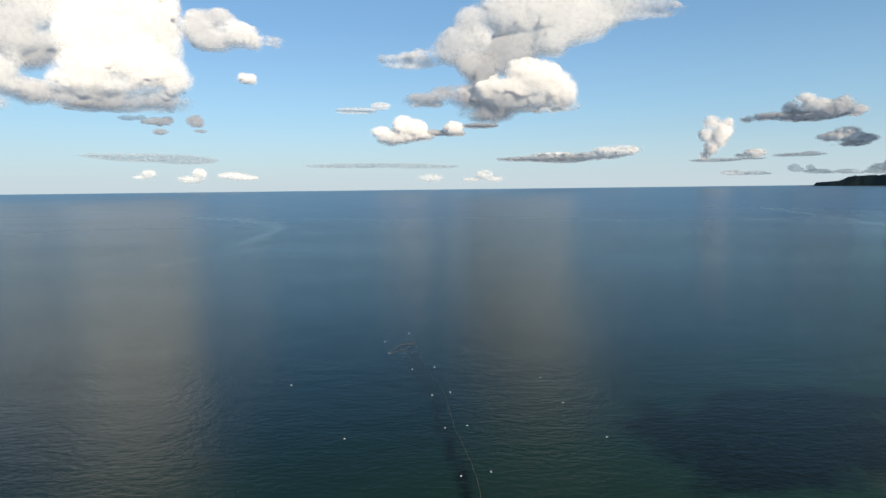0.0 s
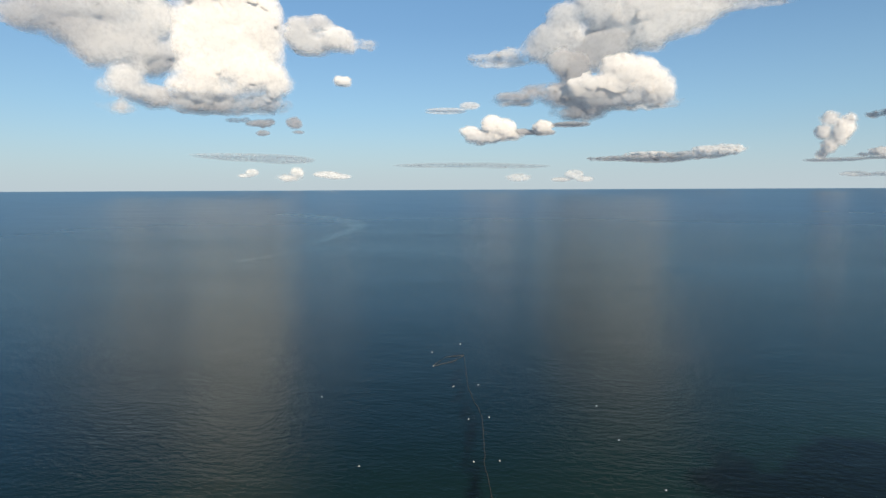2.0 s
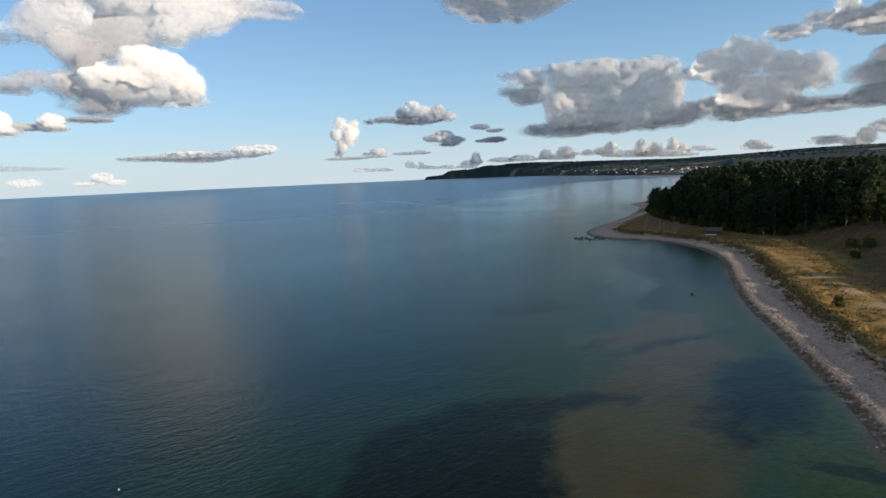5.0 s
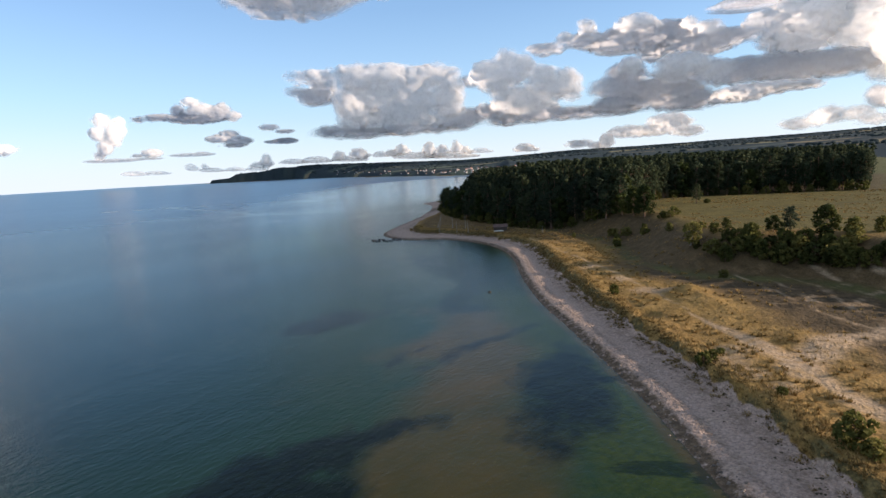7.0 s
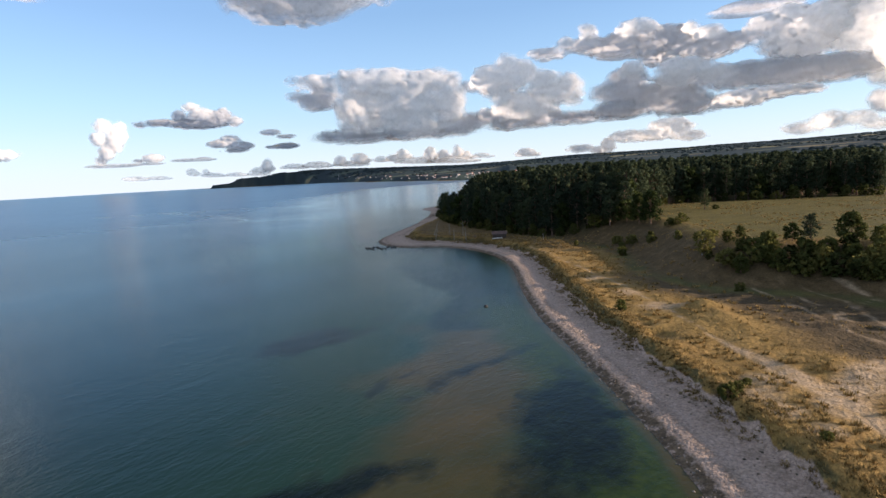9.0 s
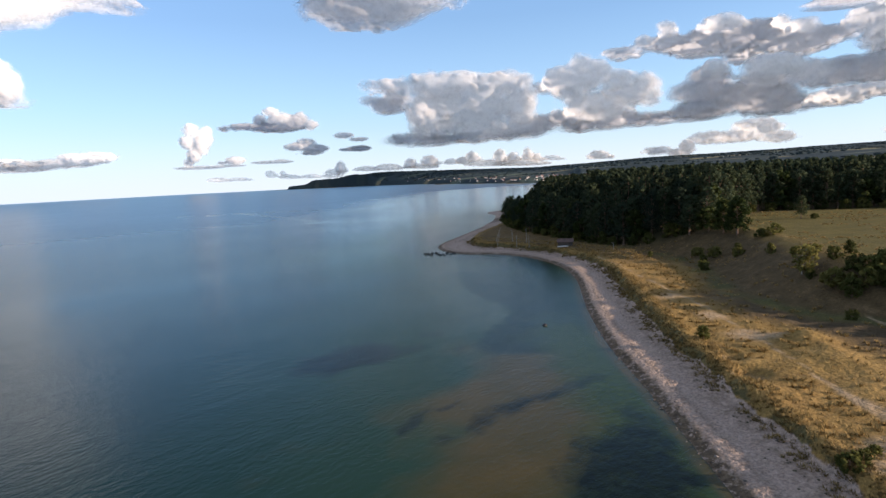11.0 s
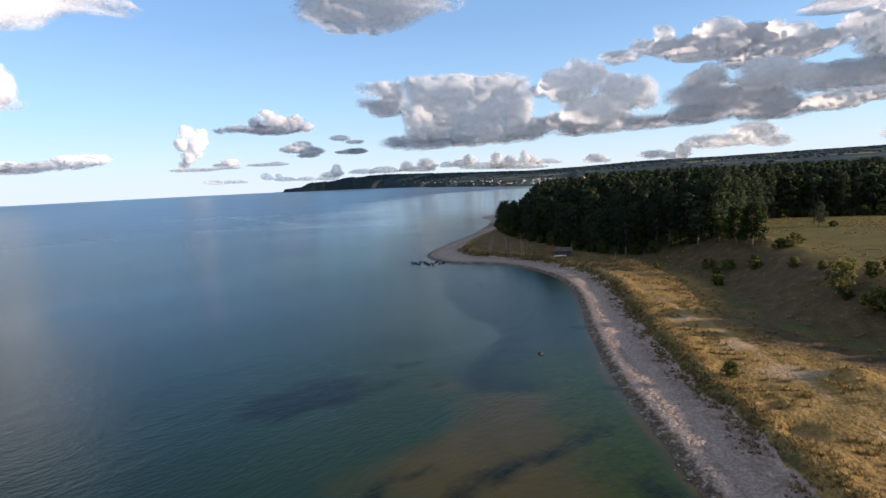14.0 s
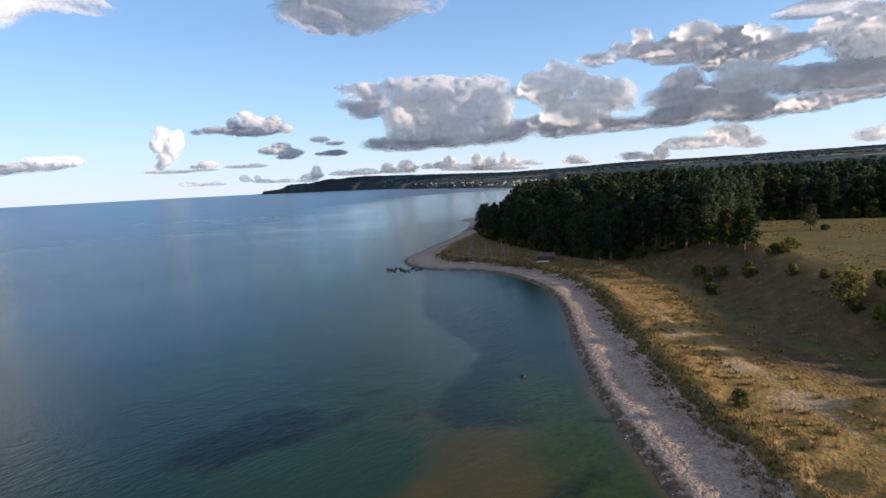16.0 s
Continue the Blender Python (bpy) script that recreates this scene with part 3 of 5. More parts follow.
weed_and_net_shade = patch(40, 66, 18, 11, 30, 0.35) * 1.1
for w in ((98, 111, 8, 6, -45), (88, 58, 18, 7, 22), (58, 71, 14, 4, -15)):
    weed_and_net_shade = np.maximum(weed_and_net_shade, 0.8 * patch(*w, soft=0.45))
for line, wide in (([(103, 114), (110, 110), (117, 107.5)], 1.5), ([(103, 105), (109, 103.5), (115, 100.5)], 1.6), ([(116, 113.5), (121, 111), (127, 110.5)], 0.9),
                   ([(83, 83.5), (88.6, 84), (94, 82.5)], 1.2), ([(82, 79), (88, 77.3), (93, 77.8), (97, 76), (103, 74.3), (112, 72)], 1.8), ([(104, 100), (110, 97.5), (117, 97)], 0.9)):
    weed_and_net_shade = np.maximum(weed_and_net_shade, strand(line, wide))
NET = [(3.4, 44), (3.2, 55), (1.2, 67), (-0.2, 79), (-3, 89), (-5.6, 105)]
# dark band beside the float line: the sunk net's shadow, painted in
weed_and_net_shade = np.maximum(weed_and_net_shade, 0.7 * (1 - step(0.3, 1.6, line_distance(SX + 1.6, SY, curve_through(NET, 4)))))
# calm streaks on the open water
SLICKS = [([(-270, 600), (-200, 543), (-142, 461), (-118, 398)], 16), ([(-120, 400), (-110, 316), (-112, 296)], 9), ([(-93, 267), (-104, 246), (-112, 216)], 5),
          ([(250, 470), (311, 381), (333, 345), (362, 325)], 12), ([(320, 700), (424, 589), (460, 480)], 16), ([(383, 680), (330, 470), (300, 400)], 8), ([(240, 360), (276, 303), (300, 280)], 6)]
slicks = np.zeros_like(SX)
for line, wide in SLICKS:
    slicks = np.maximum(slicks, 1 - step(0.1 * wide, 0.6 * wide, line_distance(SX, SY, curve_through(line, 5)) + (fbm2(SX, SY, 40, 3, 61) - 0.5) * wide))
LEE = [(212, 192), (235, 250), (330, 400), (560, 640), (1000, 900), (1480, 830), (1100, 585), (700, 378), (440, 300), (300, 225)]
lee_d = line_distance(SX, SY, np.array(LEE + LEE[:1]))
bay = np.exp(-(((SX - 192) / 26) ** 2 + ((SY - 150) / 26) ** 2))
attribute(mesh, "lee", np.maximum(0.35 * bay, step(-70, 60, np.where(inside(SX, SY, LEE), lee_d, -lee_d) + (fbm2(SX, SY, 60, 4, 65) - 0.5) * 90)))
attribute(mesh, "weed_and_net_shade", weed_and_net_shade)
attribute(mesh, "slick", slicks)
# rougher, and bluer with painted sky reflection, away from the viewpoint
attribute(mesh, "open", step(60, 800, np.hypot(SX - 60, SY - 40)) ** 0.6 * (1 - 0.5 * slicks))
attribute(mesh, "mid", 1 - step(25, 90, sd + wob * 20))
attribute(mesh, "bed", np.maximum(np.maximum(0.95 * patch(97, 77, 27, 12, 28, 0.5), 0.75 * patch(63, 57, 24, 11, 35, 0.4)), 0.9 * (1 - step(0.3, 2.5, sd + wob * 1.5))))
# the dark hollow inside the spit, and the pale sand tongue that ends at it
TONGUE = curve_through([(214, 185), (192, 165), (176, 151), (157, 134), (147, 120), (143, 111), (138, 105), (131, 102), (122, 100), (113, 96)], 4)
HOLLOW = [tuple(q) for q in TONGUE] + [(112, 90), (119, 82), (135, 82), (170, 100), (215, 145)]
EX, EY = SX + WARP[0] * 0.15, SY + WARP[1] * 0.15
td = line_distance(EX, EY, TONGUE)
within = inside(EX, EY, HOLLOW)
attribute(mesh, "gloom", 0.9 * step(-0.8, 1.6, np.where(within, line_distance(EX, EY, np.array(HOLLOW + HOLLOW[:1])), -td)) * step(-4, 8, sd) * (1 - 0.75 * bay))
attribute(mesh, "tongue", np.where(within, 0, 0.85 * np.exp(-(td / 14) ** 2)) * step(112, 135, SX))
attribute(mesh, "algae", 0.85 * (1 - step(5, 17, sd + wob * 6)) * step(0.5, 2.5, sd) * (1 - step(128, 150, SX)))
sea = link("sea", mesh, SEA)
tagged(sea, "calm blue-green sea with faint ripples and cloud reflections", "sea", kind="structure")

# ---- far hills ----
SKYLINE = [(-31.7, -0.3), (-33, -0.1), (-34.9, 0.05), (-35.6, 0.42), (-37.8, 0.47), (-39.5, 0.76), (-43.3, 0.88), (-48, 0.77), (-53.7, 0.64), (-57.6, 0.56),
           (-63.3, 0.7), (-68.7, 0.94), (-75, 0.93), (-82, 1.04), (-89, 1.12), (-95, 1.3), (-100, 1.25), (-110, 1.0)]
O = (60.0, 40.0)


azs, ds = np.radians(np.linspace(-112, -31, 320)), np.concatenate([np.linspace(560, 2000, 60), np.linspace(2040, 4600, 80)])
A, Dm = np.meshgrid(azs, ds, indexing="ij")
HX, HY = O[0] - np.sin(A) * Dm, O[1] + np.cos(A) * Dm
HD = inland(HX, HY)
# where the coast lies on each bearing, and how high the ridge behind it stands
first = np.array([ds[np.argmax((row > 0) & (ds > 1250))] if (row[ds > 1250] > 0).any() else 4600 for row in HD])
RIDGE = 4350.0
SK = np.array(SKYLINE[::-1])


def far_height(X, Y, d):
    az, D = -np.arctan2(X - O[0], Y - O[1]), np.hypot(X - O[0], Y - O[1])
    top = 30 + RIDGE * np.tan(np.radians(np.interp(np.degrees(az), SK[:, 0], SK[:, 1])))
    start = np.minimum(np.interp(az, azs, first), RIDGE - 250)
    start = np.where(np.degrees(az) < -62, 900, start)
    u = np.clip((D - start) / (RIDGE - start), 0, 1)
    z = 3 + (top - 3) * (0.15 * step(0, 0.08, u) + 0.85 * u ** 1.1)
    z = z + step(0.05, 0.2, u) * (1 - 0.75 * step(0.8, 1, u)) * (fbm2(X, Y, 420, 4, 51) - 0.5) * 22
    return np.where(d < 8, -3.0, np.maximum(z, 1.0))


verts = np.stack([HX.ravel(), HY.ravel(), far_height(HX, HY, HD).ravel()], 1)
nd = len(ds)
q = np.arange((len(azs) - 1) * (nd - 1))
q = (q // (nd - 1)) * nd + q % (nd - 1)
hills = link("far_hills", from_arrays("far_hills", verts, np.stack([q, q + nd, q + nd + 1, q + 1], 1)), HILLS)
tagged(hills, "distant low hills with fields, hedges and dark woods", "hills", kind="structure")


# ---- clouds ----
def surface(field, level):
    """The surface where a field on a unit grid passes a level, as points and quads."""
    ins = field > level
    n = np.zeros([k - 1 for k in field.shape], np.int8)
    corners = [(a, b, c) for a in (0, 1) for b in (0, 1) for c in (0, 1)]
    sx, sy, sz = n.shape
    for a, b, c in corners:
        n += ins[a:a + sx, b:b + sy, c:c + sz]
    cells = np.argwhere((n > 0) & (n < 8))
    index = np.full(n.shape, -1, np.int64)
    index[tuple(cells.T)] = np.arange(len(cells))
    total, count = np.zeros((len(cells), 3)), np.zeros(len(cells))
    val = {q: field[cells[:, 0] + q[0], cells[:, 1] + q[1], cells[:, 2] + q[2]] - level for q in corners}
    for p in corners:
        for axis in range(3):
            if p[axis]:
                continue
            q = tuple(1 if i == axis else p[i] for i in range(3))
            cross = (val[p] > 0) != (val[q] > 0)
            u = np.where(cross, val[p] / np.where(cross, val[p] - val[q], 1), 0)
            e = np.tile(np.array(p, float), (len(cells), 1))
            e[:, axis] += u
            total += e * cross[:, None]
            count += cross
    points = cells + total / count[:, None]
    quads = []
    for axis in range(3):
        o1, o2 = [(1, 2), (2, 0), (0, 1)][axis]
        lo, hi = [slice(None)] * 3, [slice(None)] * 3
        lo[axis], hi[axis] = slice(0, -1), slice(1, None)
        first, second = ins[tuple(lo)], ins[tuple(hi)]
        for flip in (False, True):
            e = np.argwhere((first & ~second) if not flip else (~first & second))
            e = e[(e[:, o1] > 0) & (e[:, o2] > 0) & (e[:, o1] < field.shape[o1] - 1) & (e[:, o2] < field.shape[o2] - 1)]
            d1, d2 = np.eye(3, dtype=int)[o1], np.eye(3, dtype=int)[o2]
            ring = [e - d1 - d2, e - d2, e, e - d1]
            ids = np.stack([index[tuple(r.T)] for r in (ring if not flip else ring[::-1])], 1)
            quads.append(ids)
    return points, np.vstack(quads)


def islands(count, quads):
    """For each quad the number of the connected piece that it belongs to."""
    lab = np.arange(count)
    while True:
        low = lab[quads].min(1)
        nxt = lab.copy()
        for c in range(4):
            np.minimum.at(nxt, quads[:, c], low)
        nxt = nxt[nxt]
        if (nxt == lab).all():
            return lab[quads[:, 0]]
        lab = nxt


def pieces_of(points, quads):
    """Splits a surface into its connected pieces, without the smallest scraps."""
    own = islands(len(points), quads)
    ids, counts = np.unique(own, return_counts=True)
    out = []
    for i in ids[counts >= max(40, 0.002 * counts.max())]:
        f4 = quads[own == i]
        used, inverse = np.unique(f4, return_inverse=True)
        out.append(((points[used], inverse.reshape(f4.shape)), used))
    return out


def crown_and_base(count, quads, dull):
    """Tells bright crowns from grey bases; small patches go to the part round them."""
    for value in (True, False):
        at = np.flatnonzero(dull == value)
        if len(at):
            ids, inverse, sizes = np.unique(islands(count, quads[at]), return_inverse=True, return_counts=True)
            dull[at[sizes[inverse] < 0.06 * len(quads)]] = not value
    parts = []
    for value, name, note in ((False, "crown", ""), (True, "base", "grey shaded cloud base")):
        at = np.flatnonzero(dull == value)
        if len(at):
            own = islands(count, quads[at])
            parts += [(name, quads[at[own == i]], note) for i in np.unique(own)]
    return parts


def sampled(grid, p):
    """Values of a grid of any rank at places in its cells."""
    top = np.array(grid.shape[:p.shape[1]]) - 1.001
    p = np.clip(p, 0, top)
    i = p.astype(np.int64)
    u = p - i
    out = 0
    for corner in np.ndindex(*(2,) * p.shape[1]):
        w = np.prod([u[:, k] if c else 1 - u[:, k] for k, c in enumerate(corner)], axis=0)
        val = grid[tuple(i[:, k] + c for k, c in enumerate(corner))]
        out = out + (w if val.ndim == 1 else w[:, None]) * val
    return out


def cloud(label, lobes, distance=4400.0, cover=1.0):
    """A heap of soft lobes, each (bearing, height, half width, half height in degrees, and the shade painted in as
    grey).
    """
    L = np.array(lobes)
    az0 = radians(L[:, 0].mean())
    side, away = np.array([math.cos(az0), math.sin(az0), 0]), np.array([-math.sin(az0), math.cos(az0), 0])
    a, e = np.radians(L[:, 0]), np.radians(L[:, 1])
    dist = distance / np.cos(a - az0)
    c = np.stack([-np.sin(a) * np.cos(e), np.cos(a) * np.cos(e), np.sin(e)], 1) * dist[:, None] + np.array([O[0], O[1], 30.0])
    rx, rz = np.radians(L[:, 2]) * dist, np.radians(L[:, 3]) * dist
    ry = np.clip(0.5 * rx + 0.5 * rz, 8, 130)
    c = np.stack([c @ side, c @ away, c[:, 2]], 1)
    # bright heads stand in front of the grey ones
    c[:, 1] += (L[:, 4] - 0.5) * np.minimum(180, 3.5 * rz) + rng.uniform(-0.2, 0.2, len(c)) * ry
    R = np.stack([rx, ry, rz], 1) * 1.07
    sc = float(np.clip(np.percentile(rz, 65), 16, 105))
    v = float(np.clip(sc * 0.13, 4.5, 11.0))
    lo, hi = (c - R).min(0) - sc * 0.6, (c + R).max(0) + sc * 0.6
    axes = [np.arange(lo[i], hi[i] + v, v) for i in range(3)]
    G = np.stack(np.meshgrid(*axes, indexing="ij"), -1)
    shape = G.shape[:3]
    P = G.reshape(-1, 3).astype(np.float32)
    f, k = np.full(len(P), -1e3, np.float32), sc * 0.42
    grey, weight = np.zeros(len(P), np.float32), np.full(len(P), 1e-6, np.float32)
    # far clouds get less of the painted shade
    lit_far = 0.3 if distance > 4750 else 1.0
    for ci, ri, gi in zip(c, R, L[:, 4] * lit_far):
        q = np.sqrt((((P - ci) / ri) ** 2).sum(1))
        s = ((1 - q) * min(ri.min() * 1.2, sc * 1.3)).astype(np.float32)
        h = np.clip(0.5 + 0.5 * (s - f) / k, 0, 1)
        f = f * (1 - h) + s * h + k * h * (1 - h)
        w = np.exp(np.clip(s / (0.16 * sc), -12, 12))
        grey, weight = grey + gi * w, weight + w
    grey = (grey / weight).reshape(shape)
    smooth_field = f.copy()
    near = f > -sc * 0.9
    seed = int(rng.integers(1000))
    flat = np.array([0.8, 0.8, 1.0])
    warp = P[near] * flat + (np.stack([vnoise(P[near] / (sc * 1.1), seed + i) for i in (1, 2, 3)], 1) - 0.5) * sc * 0.8
    heads = sum(h * (np.abs(2 * vnoise(warp / (sc * s), seed + 20 + i) - 1) - 0.25) for i, (s, h) in enumerate(((0.95, 0.32), (0.48, 0.11), (0.24, 0.03))))
    thin = cover < 0.5 or label.startswith("thin")
    f[near] += ((fbm(warp / (sc * 0.9), 5, seed) - 0.5) * (0.15 if thin else 0.95) + (0.0 if thin else 1 - 0.55 * grey.ravel()[near]) * heads) * sc
    f, smooth_field = f.reshape(shape), smooth_field.reshape(shape)
    f[[0, -1]], f[:, [0, -1]], f[:, :, [0, -1]] = -1e3, -1e3, -1e3
    f = np.maximum(f, -sc)
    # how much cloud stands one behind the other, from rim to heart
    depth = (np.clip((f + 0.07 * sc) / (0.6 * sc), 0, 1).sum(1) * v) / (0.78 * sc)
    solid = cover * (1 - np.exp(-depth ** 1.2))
    p, quads = surface(f, -0.17 * sc)
    slope = -np.stack(np.gradient(0.25 * f + 0.75 * np.maximum(smooth_field, -sc)), -1)
    n = sampled(slope, p)
    n /= np.linalg.norm(n, axis=1)[:, None] + 1e-9
    local = p * v + lo
    turn = np.stack([side, away, np.array([0, 0, 1.0])])
    root = tagged(new("cloud"), label, "cloud", "clouds")
    for (q, f4), ids in pieces_of(local @ turn, quads):
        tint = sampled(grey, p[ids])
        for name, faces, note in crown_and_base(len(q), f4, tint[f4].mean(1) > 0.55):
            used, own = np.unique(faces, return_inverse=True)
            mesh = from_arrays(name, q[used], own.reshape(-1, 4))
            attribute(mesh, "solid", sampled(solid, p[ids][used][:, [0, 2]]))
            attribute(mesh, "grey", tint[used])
            mesh.shade_smooth()
            mesh.normals_split_custom_set_from_vertices((n[ids][used] @ turn).tolist())
            link(name, mesh, CLOUD, root, note)


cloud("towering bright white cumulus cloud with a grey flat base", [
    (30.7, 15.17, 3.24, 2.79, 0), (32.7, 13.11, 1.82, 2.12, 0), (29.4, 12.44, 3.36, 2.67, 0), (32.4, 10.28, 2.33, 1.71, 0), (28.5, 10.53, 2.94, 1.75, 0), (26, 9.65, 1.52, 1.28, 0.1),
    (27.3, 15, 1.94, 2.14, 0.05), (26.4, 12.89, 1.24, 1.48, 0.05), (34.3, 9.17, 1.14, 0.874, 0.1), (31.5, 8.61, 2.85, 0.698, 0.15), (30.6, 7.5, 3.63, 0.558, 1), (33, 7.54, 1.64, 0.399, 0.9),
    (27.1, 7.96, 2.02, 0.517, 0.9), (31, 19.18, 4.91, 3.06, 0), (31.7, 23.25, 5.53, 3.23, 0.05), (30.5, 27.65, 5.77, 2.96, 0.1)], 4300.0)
cloud("broad pale cumulus cloud with grey hollows in its side", [
    (36.2, 14.57, 2.13, 1.79, 0.43), (37.6, 12.61, 1.89, 1.82, 0.53), (35.5, 11.45, 1.54, 1.17, 1), (36.7, 10.88, 1.29, 1.03, 1.1), (38.5, 9.32, 1.47, 1.4, 0.38), (40, 8.73, 0.899, 0.555, 0.33),
    (37.9, 8.2, 1.71, 0.712, 0.48), (39.3, 6.92, 1.46, 0.426, 0.48), (36.2, 8.08, 1.77, 0.869, 0.88), (34.6, 12.47, 1.11, 0.935, 0.48), (39.7, 12.36, 2.01, 2.01, 0.58), (41.3, 13.04, 1.74, 1.74, 0.83),
    (42.8, 13.04, 1.68, 1.07, 1), (44.7, 13.39, 1.78, 0.748, 0.93), (45.7, 13.63, 1.73, 0.818, 0.78), (41, 11.11, 1.18, 0.803, 0.78), (39.5, 15.43, 3.56, 1.5, 0.48), (43.8, 14.75, 2.88, 1.03, 0.68),
    (40.2, 17.82, 4.6, 1.85, 0.48)], 4500.0)
cloud("ragged greyish arm of cloud trailing into blue sky", [
    (23.6, 14.41, 1.36, 1.3, 0.58), (21.9, 15.26, 1.39, 0.743, 0.63), (22.7, 13.42, 1.85, 0.852, 0.53), (20, 13.91, 1.43, 0.958, 0.33), (18.8, 13.37, 0.877, 0.534, 0.28), (17.1, 13.63, 0.893, 0.391, 0.58),
    (21, 15.11, 0.656, 0.562, 0.58)])
cloud("tiny white cloud puff in blue sky", [
    (19.5, 10.13, 0.837, 0.452, 0.2), (19.9, 10.31, 0.441, 0.35, 0.2)])
cloud("small dark grey scrap of cloud", [
    (27.2, 6.14, 0.981, 0.344, 1.2), (28.2, 6.05, 0.613, 0.195, 1.2), (26.5, 6.32, 0.452, 0.296, 1.2)], cover=0.75)
cloud("small dark grey scrap of cloud", [
    (24.3, 6.4, 0.702, 0.502, 1.2), (24, 6.07, 0.566, 0.353, 1.2)], cover=0.8)
cloud("small dark grey scrap of cloud", [
    (27.2, 5.21, 0.627, 0.247, 1.2), (23.9, 5.36, 0.568, 0.152, 1.2)], cover=0.65)
cloud("small dark grey scrap of cloud", [
    (29.7, 6.32, 0.85, 0.192, 1.2), (28.7, 6.41, 0.433, 0.242, 1.2)], cover=0.4)
cloud("thin grey cloud layer low over the sea", [
    (28, 2.86, 4.23, 0.349, 1.1), (25.2, 2.69, 2.8, 0.358, 1.1), (30.6, 2.97, 2.96, 0.194, 0.8)], 4700.0, cover=0.29)
cloud("thin grey cloud layer low over the sea", [
    (8.1, 2.16, 6.15, 0.224, 1.1), (2.4, 2, 3.43, 0.17, 1.1)], 4700.0, cover=0.25)
cloud("low far white cloud near the horizon", [
    (28.3, 1.41, 0.622, 0.35, 0.1), (28.9, 1.11, 0.704, 0.199, 0.2)], 4800.0, cover=0.43)
cloud("low far white cloud near the horizon", [
    (24.1, 1.41, 0.669, 0.519, 0.05), (24.8, 0.89, 1.04, 0.31, 0.2)], 4800.0, cover=0.5)
cloud("low far white cloud near the horizon", [
    (21.2, 1.24, 1.3, 0.318, 0.15), (20.2, 1.02, 1.31, 0.267, 0.25)], 4800.0, cover=0.43)
cloud("ragged white cumulus cloud with a blue-grey underside", [
    (-7, 16.69, 2.88, 1.94, 0.38), (-10, 16.78, 3.61, 2.41, 0.33), (-12.1, 15.43, 2.31, 2.19, 0.38), (-10.3, 13.81, 1.84, 1.4, 0.48), (-14.2, 15.77, 2.01, 1.83, 0.48), (-16.5, 16.28, 1.96, 1.04, 0.53),
    (-19.1, 16.13, 1.91, 0.606, 0.63), (-21, 15.83, 1.21, 0.324, 0.78), (-5.1, 16.52, 2.12, 1.37, 0.43), (-2.6, 15.86, 1.71, 1.09, 0.53), (-2.9, 14.5, 1.29, 1.01, 0.23), (-1.1, 13.87, 1.9, 1.43, 0.58),
    (0.1, 13.02, 1.53, 1.03, 0.68), (3.1, 12.46, 2.18, 0.621, 0.58), (5, 12.3, 1.52, 0.362, 0.58), (-5.1, 12.91, 2.71, 1.8, 0.93), (-7, 13.71, 2.41, 1.77, 0.78), (-9.9, 20.06, 5.51, 2.28, 0.38)], 4500.0)
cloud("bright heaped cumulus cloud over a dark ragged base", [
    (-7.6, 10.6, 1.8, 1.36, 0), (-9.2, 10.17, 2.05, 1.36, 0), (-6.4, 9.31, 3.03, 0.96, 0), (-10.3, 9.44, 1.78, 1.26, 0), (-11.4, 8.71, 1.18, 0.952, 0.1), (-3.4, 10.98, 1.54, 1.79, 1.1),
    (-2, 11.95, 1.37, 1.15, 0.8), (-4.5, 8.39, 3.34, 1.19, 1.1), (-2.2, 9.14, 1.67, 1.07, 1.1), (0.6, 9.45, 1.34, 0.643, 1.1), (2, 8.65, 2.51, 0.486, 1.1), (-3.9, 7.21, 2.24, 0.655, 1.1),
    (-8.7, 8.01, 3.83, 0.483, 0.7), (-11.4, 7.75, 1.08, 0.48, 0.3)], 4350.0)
cloud("small white cumulus cloud with a grey base", [
    (4.6, 5.99, 1.07, 0.936, 0), (3.4, 5.71, 1.13, 0.829, 0.05), (6.7, 5.33, 1.12, 0.551, 0.1), (5.2, 4.83, 1.91, 0.499, 0.35), (2.9, 4.98, 1.25, 0.334, 0.6), (6.2, 4.33, 0.675, 0.222, 0.9)])
cloud("small white cumulus cloud with a grey base", [
    (-0.4, 5.84, 0.905, 0.553, 0.15), (1.5, 5.42, 1.36, 0.277, 1), (-0.5, 5.28, 1.13, 0.222, 0.9)])
cloud("small dark grey scrap of cloud", [
    (-3.3, 6.07, 1.58, 0.22, 1.2), (-1.9, 6.04, 0.904, 0.166, 1.2)], cover=0.8)
cloud("thin pale wisp of cloud", [
    (6.9, 8, 0.995, 0.324, 0.4), (9.3, 7.5, 1.97, 0.215, 0.5)], cover=0.6)
cloud("long low grey cloud with a white end", [
    (-17, 3.21, 1.57, 0.431, 0.05), (-15.5, 3.2, 1.17, 0.434, 0.15), (-14.5, 2.84, 2.68, 0.328, 0.8), (-11.5, 2.64, 2.75, 0.387, 1.1), (-8.4, 2.64, 3.08, 0.168, 1.1), (-10.4, 2.99, 1.66, 0.222, 0.2)], 4600.0, cover=0.65)
cloud("low far white cloud near the horizon", [
    (-3.6, 1.14, 0.915, 0.454, 0.15), (-4.6, 0.67, 0.914, 0.284, 0.25), (-2.4, 0.64, 1.03, 0.228, 0.3)], 4800.0, cover=0.4)
cloud("low far white cloud near the horizon", [
    (1.9, 0.86, 1.26, 0.399, 0.25)], 4800.0, cover=0.29)
